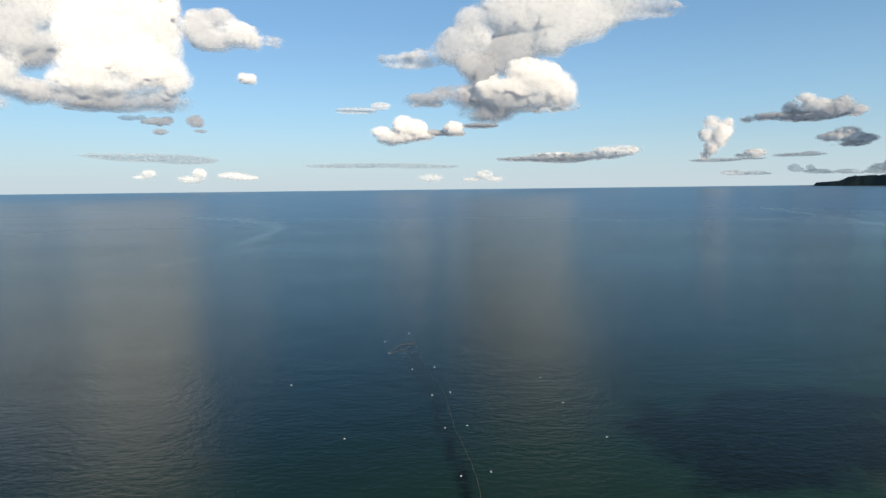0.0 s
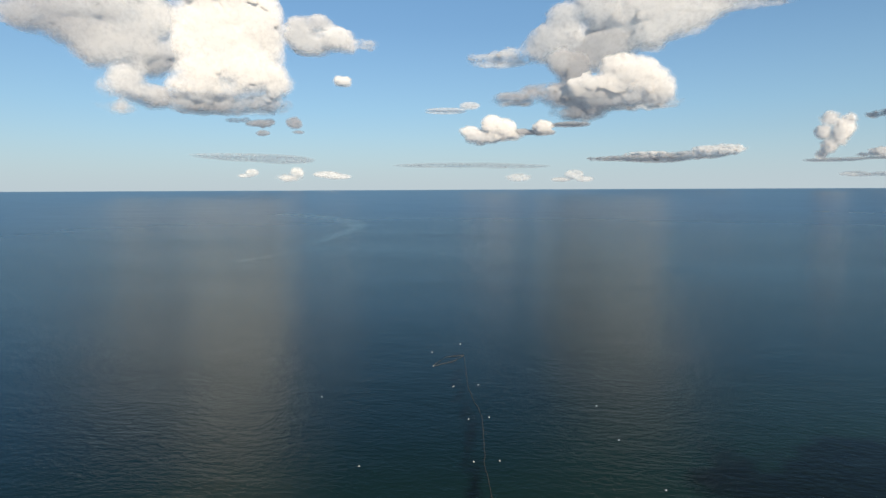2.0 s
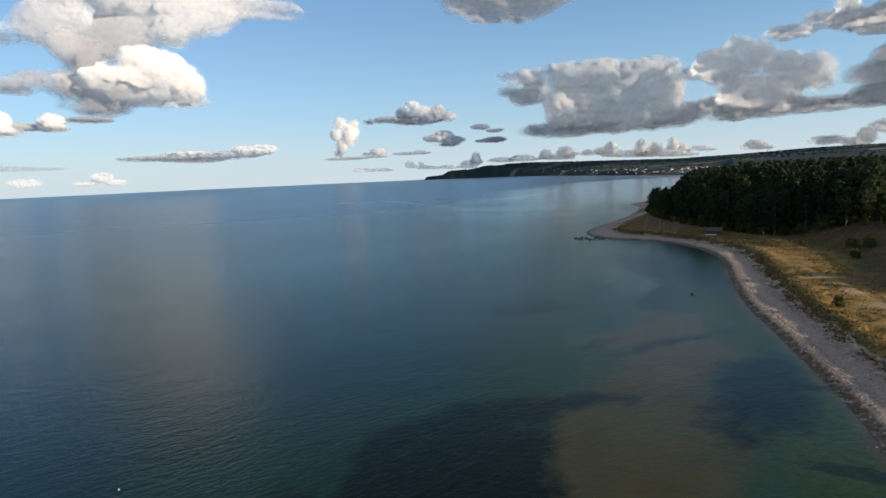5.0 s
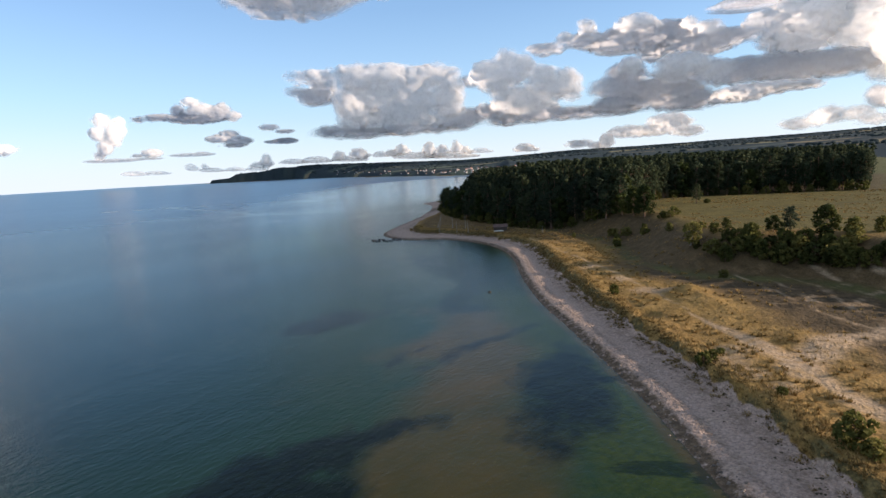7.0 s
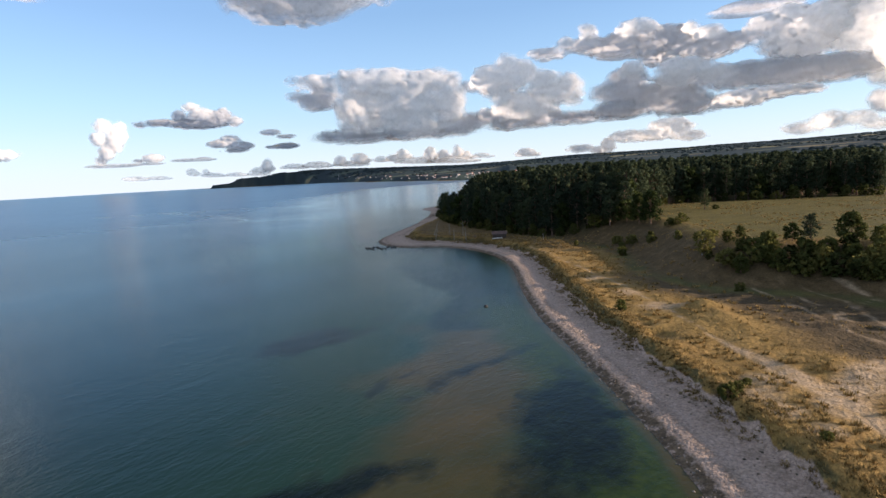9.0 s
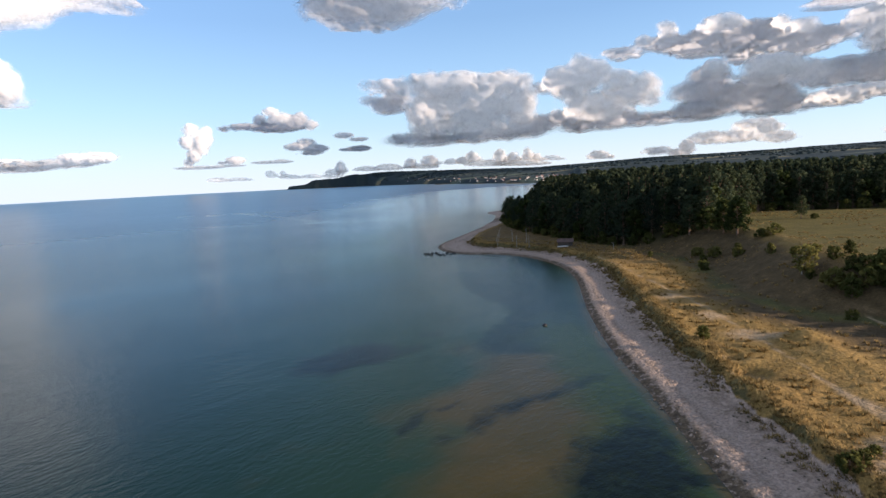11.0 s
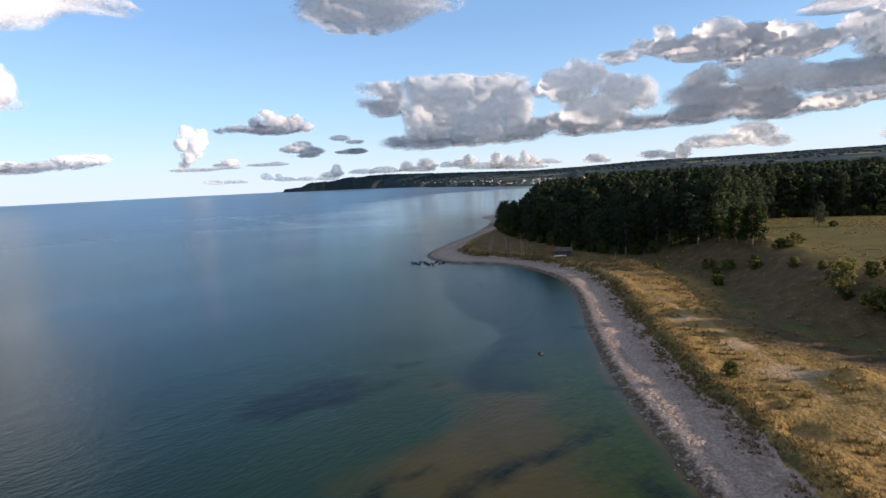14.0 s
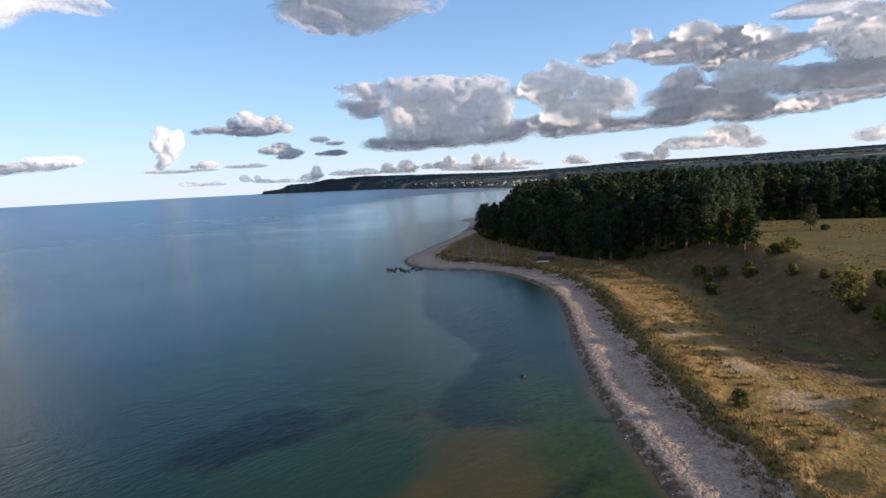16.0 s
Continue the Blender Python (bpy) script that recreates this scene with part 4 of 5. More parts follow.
cloud("small upright white cumulus tower", [
    (-24.9, 5.43, 0.699, 0.603, 0), (-26.1, 5.16, 0.64, 0.549, 0.05), (-24.5, 4.34, 0.659, 0.661, 0.05), (-25.7, 4.08, 0.74, 0.908, 0), (-26, 4.67, 0.734, 0.501, 0.1), (-25, 3.2, 0.656, 0.714, 0),
    (-24.5, 2.6, 0.569, 0.463, 0.1)])
cloud("thin grey cloud layer low over the sea", [
    (-25.3, 2.11, 2.06, 0.154, 1.1), (-28.1, 2.18, 1.34, 0.0999, 1.1)], 4600.0, cover=0.5)
cloud("flattened grey and white cloud", [
    (-32.1, 7.03, 0.646, 0.417, 0.05), (-32.8, 6.51, 0.956, 0.508, 0.35), (-34.3, 6.19, 1.46, 0.683, 0.7), (-34.8, 6.64, 0.493, 0.45, 0.4), (-35.8, 5.75, 0.744, 0.404, 0.4), (-32.6, 5.74, 2.33, 0.42, 1.1),
    (-31.1, 6.46, 0.662, 0.518, 0.8), (-29.4, 5.83, 1.46, 0.241, 1.1), (-27.9, 5.64, 0.707, 0.196, 1.1)], cover=0.95)
cloud("flattened grey and white cloud", [
    (-28.5, 2.61, 0.84, 0.347, 0.2), (-27.4, 2.45, 0.632, 0.151, 0.6)], 4600.0, cover=0.8)
cloud("thin grey cloud layer low over the sea", [
    (-31.9, 2.38, 1.9, 0.144, 1.1), (-32.7, 2.49, 0.648, 0.143, 1.1)], 4600.0, cover=0.5)
cloud("flattened grey and white cloud", [
    (-35.3, 4.12, 0.884, 0.362, 0.05), (-34.4, 3.74, 1.26, 0.36, 0.4), (-36.1, 3.53, 1.19, 0.365, 0.7), (-35.7, 3.12, 1.09, 0.209, 0.9)], 4600.0)
cloud("flattened grey and white cloud", [
    (-38.9, 4.64, 0.922, 0.263, 0.1), (-40.4, 4.27, 0.938, 0.159, 0.6)], 4600.0, cover=0.9)
cloud("small dark grey scrap of cloud", [
    (-40.4, 3.41, 1.15, 0.267, 1.2), (-39.1, 3.31, 0.722, 0.159, 1.2)], 4600.0, cover=0.9)
cloud("long heaped cumulus bank, bright tops, flat grey base", [
    (-44, 9.02, 2.37, 0.672, 0.12), (-42.1, 7.97, 1.04, 0.467, 0.8), (-43.9, 7.61, 2.12, 0.891, 0.9), (-48.1, 8.91, 2.43, 1.15, 0.04), (-50.6, 9.09, 2.19, 0.946, 0.04), (-54.7, 8.75, 2.49, 1.16, 0.02),
    (-56.4, 8.93, 1.38, 0.793, 0), (-52.5, 8.38, 2.21, 1.33, 0.1), (-49.3, 7.01, 2.75, 1.71, 0.18), (-52.6, 6.33, 3.34, 2.06, 0.2), (-56.6, 6.78, 1.68, 1.73, 0.22), (-46.8, 6.3, 1.41, 1.5, 0),
    (-48.8, 5.19, 2.54, 0.869, 0), (-47.5, 7.18, 1.09, 1.06, 0), (-46.6, 4.08, 3.4, 0.599, 1), (-49.6, 3.84, 3.34, 0.385, 1), (-54.5, 4.37, 3.94, 0.771, 0.9), (-57.9, 4.74, 2.53, 0.989, 0.85),
    (-59.6, 4.97, 1.68, 0.767, 0.75)])
cloud("long heaped cumulus bank, bright tops, flat grey base", [
    (-62.6, 9.5, 1.2, 1.15, 0.02), (-60.9, 8.82, 1.65, 1.05, 0.1), (-64, 8.88, 1.52, 1.26, 0.08), (-62, 7.96, 2.2, 1.06, 0.16), (-66.1, 8.08, 1.51, 1.05, 0), (-68.3, 7.64, 1.33, 1.05, 0),
    (-69.1, 6.58, 0.959, 0.843, 0), (-66.9, 6.8, 2.16, 0.954, 0.02), (-62.2, 6.76, 1.22, 0.752, 0), (-63.9, 6.11, 2.75, 1.08, 0.18), (-61.3, 5.3, 1.95, 0.817, 0.8), (-65.2, 4.83, 3.3, 0.759, 1),
    (-69, 4.67, 2.42, 0.482, 1), (-59.3, 8.34, 1.55, 0.478, 0.9), (-62.4, 4.3, 2.51, 0.384, 1), (-71.4, 4.38, 2.63, 0.266, 1)], 4350.0)
cloud("broad dark grey cloud bank with sunlit edges", [
    (-66.5, 10.75, 1.91, 0.458, 0.7), (-68.4, 11.39, 0.835, 0.501, 0.2), (-70.6, 12.26, 0.815, 0.54, 0), (-70.2, 11.16, 2.06, 0.598, 0.8), (-73.3, 10.83, 2.75, 0.986, 0.9), (-74.9, 12.06, 1.46, 0.529, 0.1),
    (-77.3, 10.84, 2.86, 1.25, 0.95), (-79.6, 11.54, 0.552, 0.328, 0), (-80.9, 10.89, 1.09, 0.608, 0.3), (-80.2, 9.76, 3.22, 0.954, 0.95), (-83.1, 10.1, 2.19, 0.556, 0.9), (-77.8, 9.33, 2.87, 0.585, 0.9),
    (-85.5, 10.74, 1.67, 0.809, 0.5), (-87.2, 11.34, 1.61, 0.614, 0.3), (-88, 9.53, 2.79, 2, 0.6), (-90.3, 10.43, 2.26, 1.62, 0.25)], 4000.0)
cloud("vast sunlit white cloud crown beside a dark bank", [
    (-92.9, 9.53, 2.13, 1.88, 0), (-95, 9.54, 2.35, 2.84, 0), (-91.9, 8.45, 1.83, 1.5, 0.2), (-94.1, 6.82, 2.09, 1.7, 0.15), (-91.8, 10.99, 1.81, 1.04, 0.15), (-96.7, 8.01, 2.25, 3.22, 0.1),
    (-95.9, 12.49, 3.53, 1.93, 0.1)], 4100.0)
cloud("broad dark grey cloud bank with sunlit edges", [
    (-74.6, 8.55, 1, 0.703, 0.2), (-78.8, 7.8, 2.38, 0.985, 0.15), (-73.8, 7.77, 1.82, 1.22, 0.95), (-71.8, 6.77, 1.45, 0.831, 0.7), (-74.8, 6.29, 3.02, 1.03, 0.95), (-73.8, 5.03, 3.08, 0.731, 0.9),
    (-78.3, 5.96, 2.9, 1.41, 0.9), (-81.4, 7.3, 1.65, 0.97, 0.5), (-83.8, 7.1, 2.63, 1.05, 0.95), (-87.3, 6.94, 2.88, 1.29, 0.95), (-90.1, 6.78, 2.32, 1.16, 0.9), (-92.7, 6.7, 1.81, 0.952, 0.75),
    (-79.3, 4.65, 2.87, 0.556, 1), (-81.6, 5.02, 2.3, 0.494, 0.9)], 3900.0)
cloud("pale sunlit ledge of cloud under a dark bank", [
    (-83.9, 4.98, 2.04, 0.679, 0.1), (-86.1, 5.22, 1.87, 0.474, 0.1), (-88.1, 5.26, 1.63, 0.371, 0.25), (-82.2, 4.67, 1.1, 0.346, 0.4)], 3300.0)
cloud("broad dark grey cloud bank with sunlit edges", [
    (-93.7, 3.79, 1.15, 0.877, 0.75), (-95.6, 3.64, 1.7, 1.03, 0.7), (-97, 3.06, 1.96, 0.841, 0.6)], 3900.0)
cloud("pale cream cumulus cloud behind the hills", [
    (-78.3, 2.9, 1.37, 0.929, 0.05), (-77.3, 3.18, 1.29, 0.622, 0.1), (-79.5, 2.08, 1.35, 0.514, 0.1), (-76.3, 2.37, 1.81, 0.525, 0.3), (-74, 2.38, 1.86, 0.532, 0.45)], 4850.0, cover=0.75)
cloud("pale cream cumulus cloud behind the hills", [
    (-72.1, 1.65, 0.74, 0.648, 0), (-71.4, 1.26, 0.959, 0.38, 0.1), (-69.5, 1.54, 1.19, 0.383, 0.2)], 4850.0, cover=0.8)
cloud("pale cream cumulus cloud behind the hills", [
    (-90.5, 2.51, 1.09, 0.737, 0.1), (-92.1, 2.54, 1.27, 0.587, 0.1), (-93.4, 1.97, 1.23, 0.401, 0.2), (-88, 1.99, 1.24, 0.524, 0.45), (-89.4, 2.34, 0.8, 0.654, 0.3)], 4850.0, cover=0.7)
cloud("low far white cloud near the horizon", [
    (-38.4, 1.62, 0.464, 0.589, 0.05), (-38.7, 1.34, 0.419, 0.325, 0.2), (-38.1, 1.34, 0.324, 0.294, 0.2)], 4850.0, cover=0.75)
cloud("low far white cloud near the horizon", [
    (-37.8, 1.17, 0.768, 0.267, 0.05), (-38.3, 1.02, 0.696, 0.148, 0.2), (-37.3, 1.06, 0.535, 0.133, 0.2)], 4850.0, cover=0.5)
cloud("low far white cloud near the horizon", [
    (-45.4, 1.66, 0.549, 0.441, 0.05), (-45.8, 1.44, 0.496, 0.243, 0.2), (-45.1, 1.45, 0.384, 0.221, 0.2)], 4850.0, cover=0.75)
cloud("low far white cloud near the horizon", [
    (-47.4, 1.78, 0.778, 0.499, 0.05), (-47.9, 1.53, 0.702, 0.275, 0.2), (-46.9, 1.56, 0.543, 0.25, 0.2)], 4850.0, cover=0.75)
cloud("low far white cloud near the horizon", [
    (-49.5, 1.62, 0.561, 0.279, 0.05), (-49.8, 1.47, 0.506, 0.154, 0.2), (-49.1, 1.5, 0.393, 0.139, 0.2)], 4850.0, cover=0.5)
cloud("low far white cloud near the horizon", [
    (-51.7, 2, 0.622, 0.503, 0.05), (-52.2, 1.75, 0.561, 0.277, 0.2), (-51.4, 1.77, 0.435, 0.252, 0.2)], 4850.0, cover=0.75)
cloud("low far white cloud near the horizon", [
    (-50.8, 1.66, 0.677, 0.335, 0.05), (-51.2, 1.49, 0.611, 0.185, 0.2), (-50.3, 1.52, 0.473, 0.168, 0.2)], 4850.0, cover=0.75)
cloud("low far white cloud near the horizon", [
    (-54.5, 1.97, 0.569, 0.672, 0.05), (-54.9, 1.65, 0.513, 0.371, 0.2), (-54.1, 1.65, 0.398, 0.337, 0.2)], 4850.0, cover=0.75)
cloud("low far white cloud near the horizon", [
    (-55.8, 1.73, 0.627, 0.505, 0.05), (-56.2, 1.48, 0.565, 0.278, 0.2), (-55.4, 1.5, 0.439, 0.253, 0.2)], 4850.0, cover=0.75)
cloud("low far white cloud near the horizon", [
    (-57.3, 1.93, 0.512, 0.617, 0.05), (-57.7, 1.63, 0.461, 0.34, 0.2), (-57, 1.64, 0.359, 0.309, 0.2)], 4850.0, cover=0.75)
cloud("low far white cloud near the horizon", [
    (-58.1, 1.6, 0.513, 0.393, 0.05), (-58.5, 1.41, 0.461, 0.216, 0.2), (-57.8, 1.42, 0.359, 0.197, 0.2)], 4850.0, cover=0.75)
cloud("low far white cloud near the horizon", [
    (-59.7, 1.46, 0.796, 0.225, 0.05), (-60.3, 1.32, 0.716, 0.123, 0.2), (-59.2, 1.37, 0.558, 0.112, 0.2)], 4850.0, cover=0.5)
cloud("low far white cloud near the horizon", [
    (-64.2, 1.48, 0.896, 0.39, 0.05), (-64.9, 1.26, 0.804, 0.214, 0.2), (-63.7, 1.31, 0.629, 0.195, 0.2)], 4850.0, cover=0.75)
cloud("low far white cloud near the horizon", [
    (-46.4, 1.33, 1.22, 0.222, 0.05), (-47.2, 1.19, 1.1, 0.122, 0.2), (-45.6, 1.26, 0.847, 0.111, 0.2)], 4850.0, cover=0.5)
cloud("low far white cloud near the horizon", [
    (-53.1, 1.31, 1.71, 0.281, 0.05), (-54.3, 1.12, 1.54, 0.155, 0.2), (-52.1, 1.23, 1.19, 0.14, 0.2)], 4850.0, cover=0.5)
cloud("low far white cloud near the horizon", [
    (-56.5, 1.18, 1.83, 0.282, 0.05), (-57.8, 0.98, 1.64, 0.155, 0.2), (-55.4, 1.1, 1.28, 0.141, 0.2)], 4850.0, cover=0.5)
cloud("low far white cloud near the horizon", [
    (-43.1, 1.39, 1.08, 0.274, 0.05), (-43.8, 1.23, 0.978, 0.151, 0.2), (-42.4, 1.29, 0.751, 0.137, 0.2)], 4850.0, cover=0.5)
cloud("low far white cloud near the horizon", [
    (-40.9, 1.34, 0.953, 0.217, 0.05), (-41.6, 1.2, 0.863, 0.12, 0.2), (-40.3, 1.26, 0.663, 0.108, 0.2)], 4850.0, cover=0.5)
cloud("low far white cloud near the horizon", [
    (-31.6, 1.23, 0.5, 0.339, 0.1), (-32, 1.06, 0.446, 0.203, 0.25)], 4850.0, cover=0.4)
cloud("low far white cloud near the horizon", [
    (-32.8, 1.2, 0.325, 0.287, 0.1), (-33, 1.05, 0.291, 0.172, 0.25)], 4850.0, cover=0.4)
cloud("low far white cloud near the horizon", [
    (-33.3, 0.9, 0.963, 0.19, 0.1), (-34, 0.79, 0.854, 0.113, 0.25)], 4850.0, cover=0.4)
cloud("low far white cloud near the horizon", [
    (-35.4, 0.85, 0.841, 0.186, 0.1), (-36, 0.75, 0.746, 0.111, 0.25)], 4850.0, cover=0.4)
cloud("low far white cloud near the horizon", [
    (-38.1, 1.09, 0.32, 0.448, 0.1), (-38.4, 0.86, 0.286, 0.268, 0.25)], 4850.0, cover=0.4)
cloud("low far white cloud near the horizon", [
    (-26.8, 0.9, 0.917, 0.204, 0.1), (-27.4, 0.79, 0.816, 0.121, 0.25)], 4850.0, cover=0.4)
cloud("low far white cloud near the horizon", [
    (-28.6, 0.87, 0.887, 0.15, 0.1), (-29.2, 0.78, 0.789, 0.0896, 0.25)], 4850.0, cover=0.4)
cloud("low far white cloud near the horizon", [
    (-37.2, 0.81, 0.729, 0.182, 0.1), (-37.7, 0.7, 0.648, 0.108, 0.25)], 4850.0, cover=0.4)
cloud("grey underside of a cloud high above the sea", [
    (-39.6, 16.65, 4.07, 1.24, 0.85), (-43.9, 16.5, 3.66, 1.26, 0.85), (-41.4, 15.55, 3.12, 0.636, 0.95), (-47.8, 17.1, 3.42, 0.483, 0.5), (-43, 18.56, 6.13, 1.41, 0.6)], 4300.0)
cloud("thin grey cloud layer high in the sky", [
    (-84.2, 12.56, 2.53, 0.533, 1), (-82.1, 12.37, 1.32, 0.227, 1), (-86.7, 12.38, 1.61, 0.434, 0.9)], 4300.0, cover=0.8)


# ---- plants ----
def leaves(centres, radii, per, size, flat=0.75):
    """Small leaf blades scattered in clumps, as points and quads."""
    c = np.repeat(np.asarray(centres, float), per, 0)
    r = np.repeat(np.asarray(radii, float), per)
    n = len(c)
    d = rng.normal(size=(n, 3))
    d /= np.linalg.norm(d, axis=1)[:, None]
    p = c + d * (r * rng.uniform(0.25, 1.0, n) ** 0.6)[:, None] * np.array([1, 1, flat])
    u = rng.normal(size=(n, 3))
    u /= np.linalg.norm(u, axis=1)[:, None]
    w = np.cross(u, d + rng.normal(size=(n, 3)) * 0.4)
    w /= np.linalg.norm(w, axis=1)[:, None] + 1e-9
    s = (size * rng.uniform(0.6, 1.4, n))[:, None]
    out = d * np.array([1, 1, 1.0]) + rng.normal(size=(n, 3)) * 0.35 + np.array([0, 0, 0.15])
    out /= np.linalg.norm(out, axis=1)[:, None]
    q = np.stack([p - u * s - w * s * 0.6, p + u * s * 0.7 - w * s * 0.7, p + u * s + w * s * 0.6, p - u * s * 0.6 + w * s * 0.7], 1).reshape(-1, 3)
    f = np.arange(4 * n).reshape(-1, 4)
    inward = (np.cross(q[1::4] - q[0::4], q[2::4] - q[0::4]) * out).sum(1) < 0
    f[inward] = f[inward][:, ::-1]
    return q, f, np.repeat(out, 4, 0)


def foliage(name, made):
    """Leaf blades that catch the light as the rounded clump they belong to."""
    v, f, n = made
    mesh = from_arrays(name, v, f)
    mesh.shade_smooth()
    mesh.normals_split_custom_set_from_vertices(n.tolist())
    return mesh


def tube(points, radii, sides=6):
    p, V, F = np.asarray(points, float), [], []
    for i, (q, r) in enumerate(zip(p, radii)):
        t = p[min(i + 1, len(p) - 1)] - p[max(i - 1, 0)]
        t = t / np.linalg.norm(t)
        a = np.cross(t, (0.31, 0.95, 0.05))
        a /= np.linalg.norm(a)
        b = np.cross(t, a)
        ang = np.arange(sides) * 2 * np.pi / sides
        V.append(q + r * (np.cos(ang)[:, None] * a + np.sin(ang)[:, None] * b))
    for i in range(len(p) - 1):
        for j in range(sides):
            k = (j + 1) % sides
            F.append((i * sides + j, i * sides + k, (i + 1) * sides + k, (i + 1) * sides + j))
    return np.vstack(V), np.array(F)


def joined(pieces):
    V, F, n = [], [], 0
    for v, f in pieces:
        V.append(v)
        F.append(np.asarray(f) + n)
        n += len(v)
    return np.vstack(V), np.vstack(F)


def tree_parts(kind, tall, wide, seed):
    """Wood and crown of a tree that stands on the origin."""
    r = np.random.default_rng(seed)
    bend = r.uniform(-0.06, 0.06, 2) * tall
    zs = np.linspace(0, 1, 8)
    line = np.stack([bend[0] * zs ** 2, bend[1] * zs ** 2, zs * tall * 0.94], 1)
    thick = 0.018 * tall * (1 - 0.8 * zs) + 0.02
    thick[0] *= 1.5
    wood, cc, cr = [tube(line, thick, 7)], [], []
    if kind == "pine":
        n, low, clump = 34, 0.22, 0.115 * tall
    elif kind == "broad":
        n, low, clump = 34, 0.16, 0.13 * tall
    else:
        n, low, clump = 22, 0.05, 0.24 * tall
    for i in range(n):
        h = low + (0.98 - low) * (i + r.uniform(0, 1)) / n
        u = (h - low) / (1 - low)
        if kind == "pine":
            reach = wide * (0.45 + 0.75 * math.sin(math.pi * min(1, u * 0.8 + 0.22))) * r.uniform(0.35, 1.0)
        else:
            reach = wide * math.sqrt(max(0.03, 1 - (1.6 * u - 0.62) ** 2)) * r.uniform(0.3, 1.0)
        a = i * 2.4 + r.uniform(-0.5, 0.5)
        root = np.array([np.interp(h * 0.9, zs, line[:, j]) for j in range(3)])
        tip = np.array([math.cos(a) * reach, math.sin(a) * reach, h * tall])
        tip[:2] += root[:2]
        wood.append(tube([root, 0.5 * (root + tip) + (0, 0, 0.03 * tall), tip], [0.007 * tall, 0.005 * tall, 0.002 * tall], 4))
        cc.append(tip)
        cr.append(clump * r.uniform(0.65, 1.2) * (1.0 if kind != "pine" else 1.15 - 0.45 * u))
    return joined(wood), (np.array(cc), np.array(cr))


def make_tree(name, kind, tall, wide, leaf_material, seed, per, leaf, label, category, group, wood_material=None):
    root = tagged(new(name), label, category, group)
    wood, (cc, cr) = tree_parts(kind, tall, wide, seed)
    link("trunk" if kind != "bush" else "stems", from_arrays("trunk", *wood), wood_material or BARK, root)
    link("crown", foliage("crown", leaves(cc, cr, per, leaf)), leaf_material, root, smooth=False)
    return root


def z_at(x, y):
    return float(height(np.array([x]), np.array([y]))[0])


class Kinds:
    """A few models of each plant; the first use of a model is the model itself, later ones are copies."""

    def __init__(self, models):
        self.models, self.used = models, [False] * len(models)

    def put(self, i, x, y, scale=1.0, turn=None, label=""):
        i %= len(self.models)
        turn = rng.uniform(0, 360) if turn is None else turn
        m = pose(x, y, z_at(x, y) - 0.1, 0, 0, turn)
        if self.used[i]:
            ob = copy_thing(self.models[i], m)
        else:
            ob, self.used[i] = self.models[i], True
            ob.matrix_basis = m
        ob.scale = (scale, scale, scale * rng.uniform(0.9, 1.1))
        if label:
            ob["label"] = label
        return ob


PINES = Kinds([make_tree("pine_tree", "pine", h, w, NEEDLES, 20 + i, 60, 0.27, "tall dark green pine at the edge of the wood", "tree", "trees of the wood edge")
               for i, (h, w) in enumerate([(17.5, 2.9), (16.0, 3.2), (18.5, 2.6), (15.0, 3.0), (17.0, 3.5)])])
BROAD = Kinds([make_tree("broadleaf_tree", "broad", h, w, LEAVES, 40 + i, 60, 0.23, "rounded broad-leaved tree with dense green foliage", "tree", "broad-leaved trees")
               for i, (h, w) in enumerate([(8.0, 3.2), (7.0, 3.4), (9.0, 3.0)])])
SHRUBS = Kinds([make_tree("shrub", "bush", h, w, SCRUB, 60 + i, 34, 0.15, "low rounded green shrub on the dry slope", "shrub", "shrubs on the slope")
                for i, (h, w) in enumerate([(2.4, 1.5), (1.8, 1.3), (2.8, 1.4), (2.0, 1.8)])])

# the edge of the wood
front = curve_through(WOOD[1:12], 8)
seg = np.linalg.norm(np.diff(front, axis=0), axis=1)
run = np.concatenate([[0], np.cumsum(seg)])
k = 0
for back, gap in ((2.0, 4.6), (7.0, 5.0)):
    for s in np.arange(0, run[-1], gap):
        s += rng.uniform(-1.2, 1.2)
        x, y = np.interp(s, run, front[:, 0]), np.interp(s, run, front[:, 1])
        t = np.array([np.interp(s + 2, run, front[:, 0]) - x, np.interp(s + 2, run, front[:, 1]) - y])
        t /= np.linalg.norm(t) + 1e-9
        x, y = x - t[1] * (back + rng.uniform(-1, 1)), y + t[0] * (back + rng.uniform(-1, 1))
        if not inside(np.array([x]), np.array([y]), WOOD)[0]:
            x, y = x + 2 * t[1] * back, y - 2 * t[0] * back
        k += 1
        if k % 6 == 0:
            BROAD.put(k // 6, x, y, rng.uniform(1.15, 1.6), label="broad-leaved tree among pines at the wood edge")
        else:
            PINES.put(int(rng.integers(5)), x, y, rng.uniform(0.78, 1.08) * (0.85 if y > 165 else 1.0))
for s in np.arange(2, run[-1], 6.5):
    x, y = np.interp(s, run, front[:, 0]), np.interp(s, run, front[:, 1])
    SHRUBS.put(int(rng.integers(4)), x + rng.uniform(-2.0, 0.5), y + rng.uniform(-1.5, 1.5), rng.uniform(1.1, 1.9), label="dark shrub under the pines of the wood")

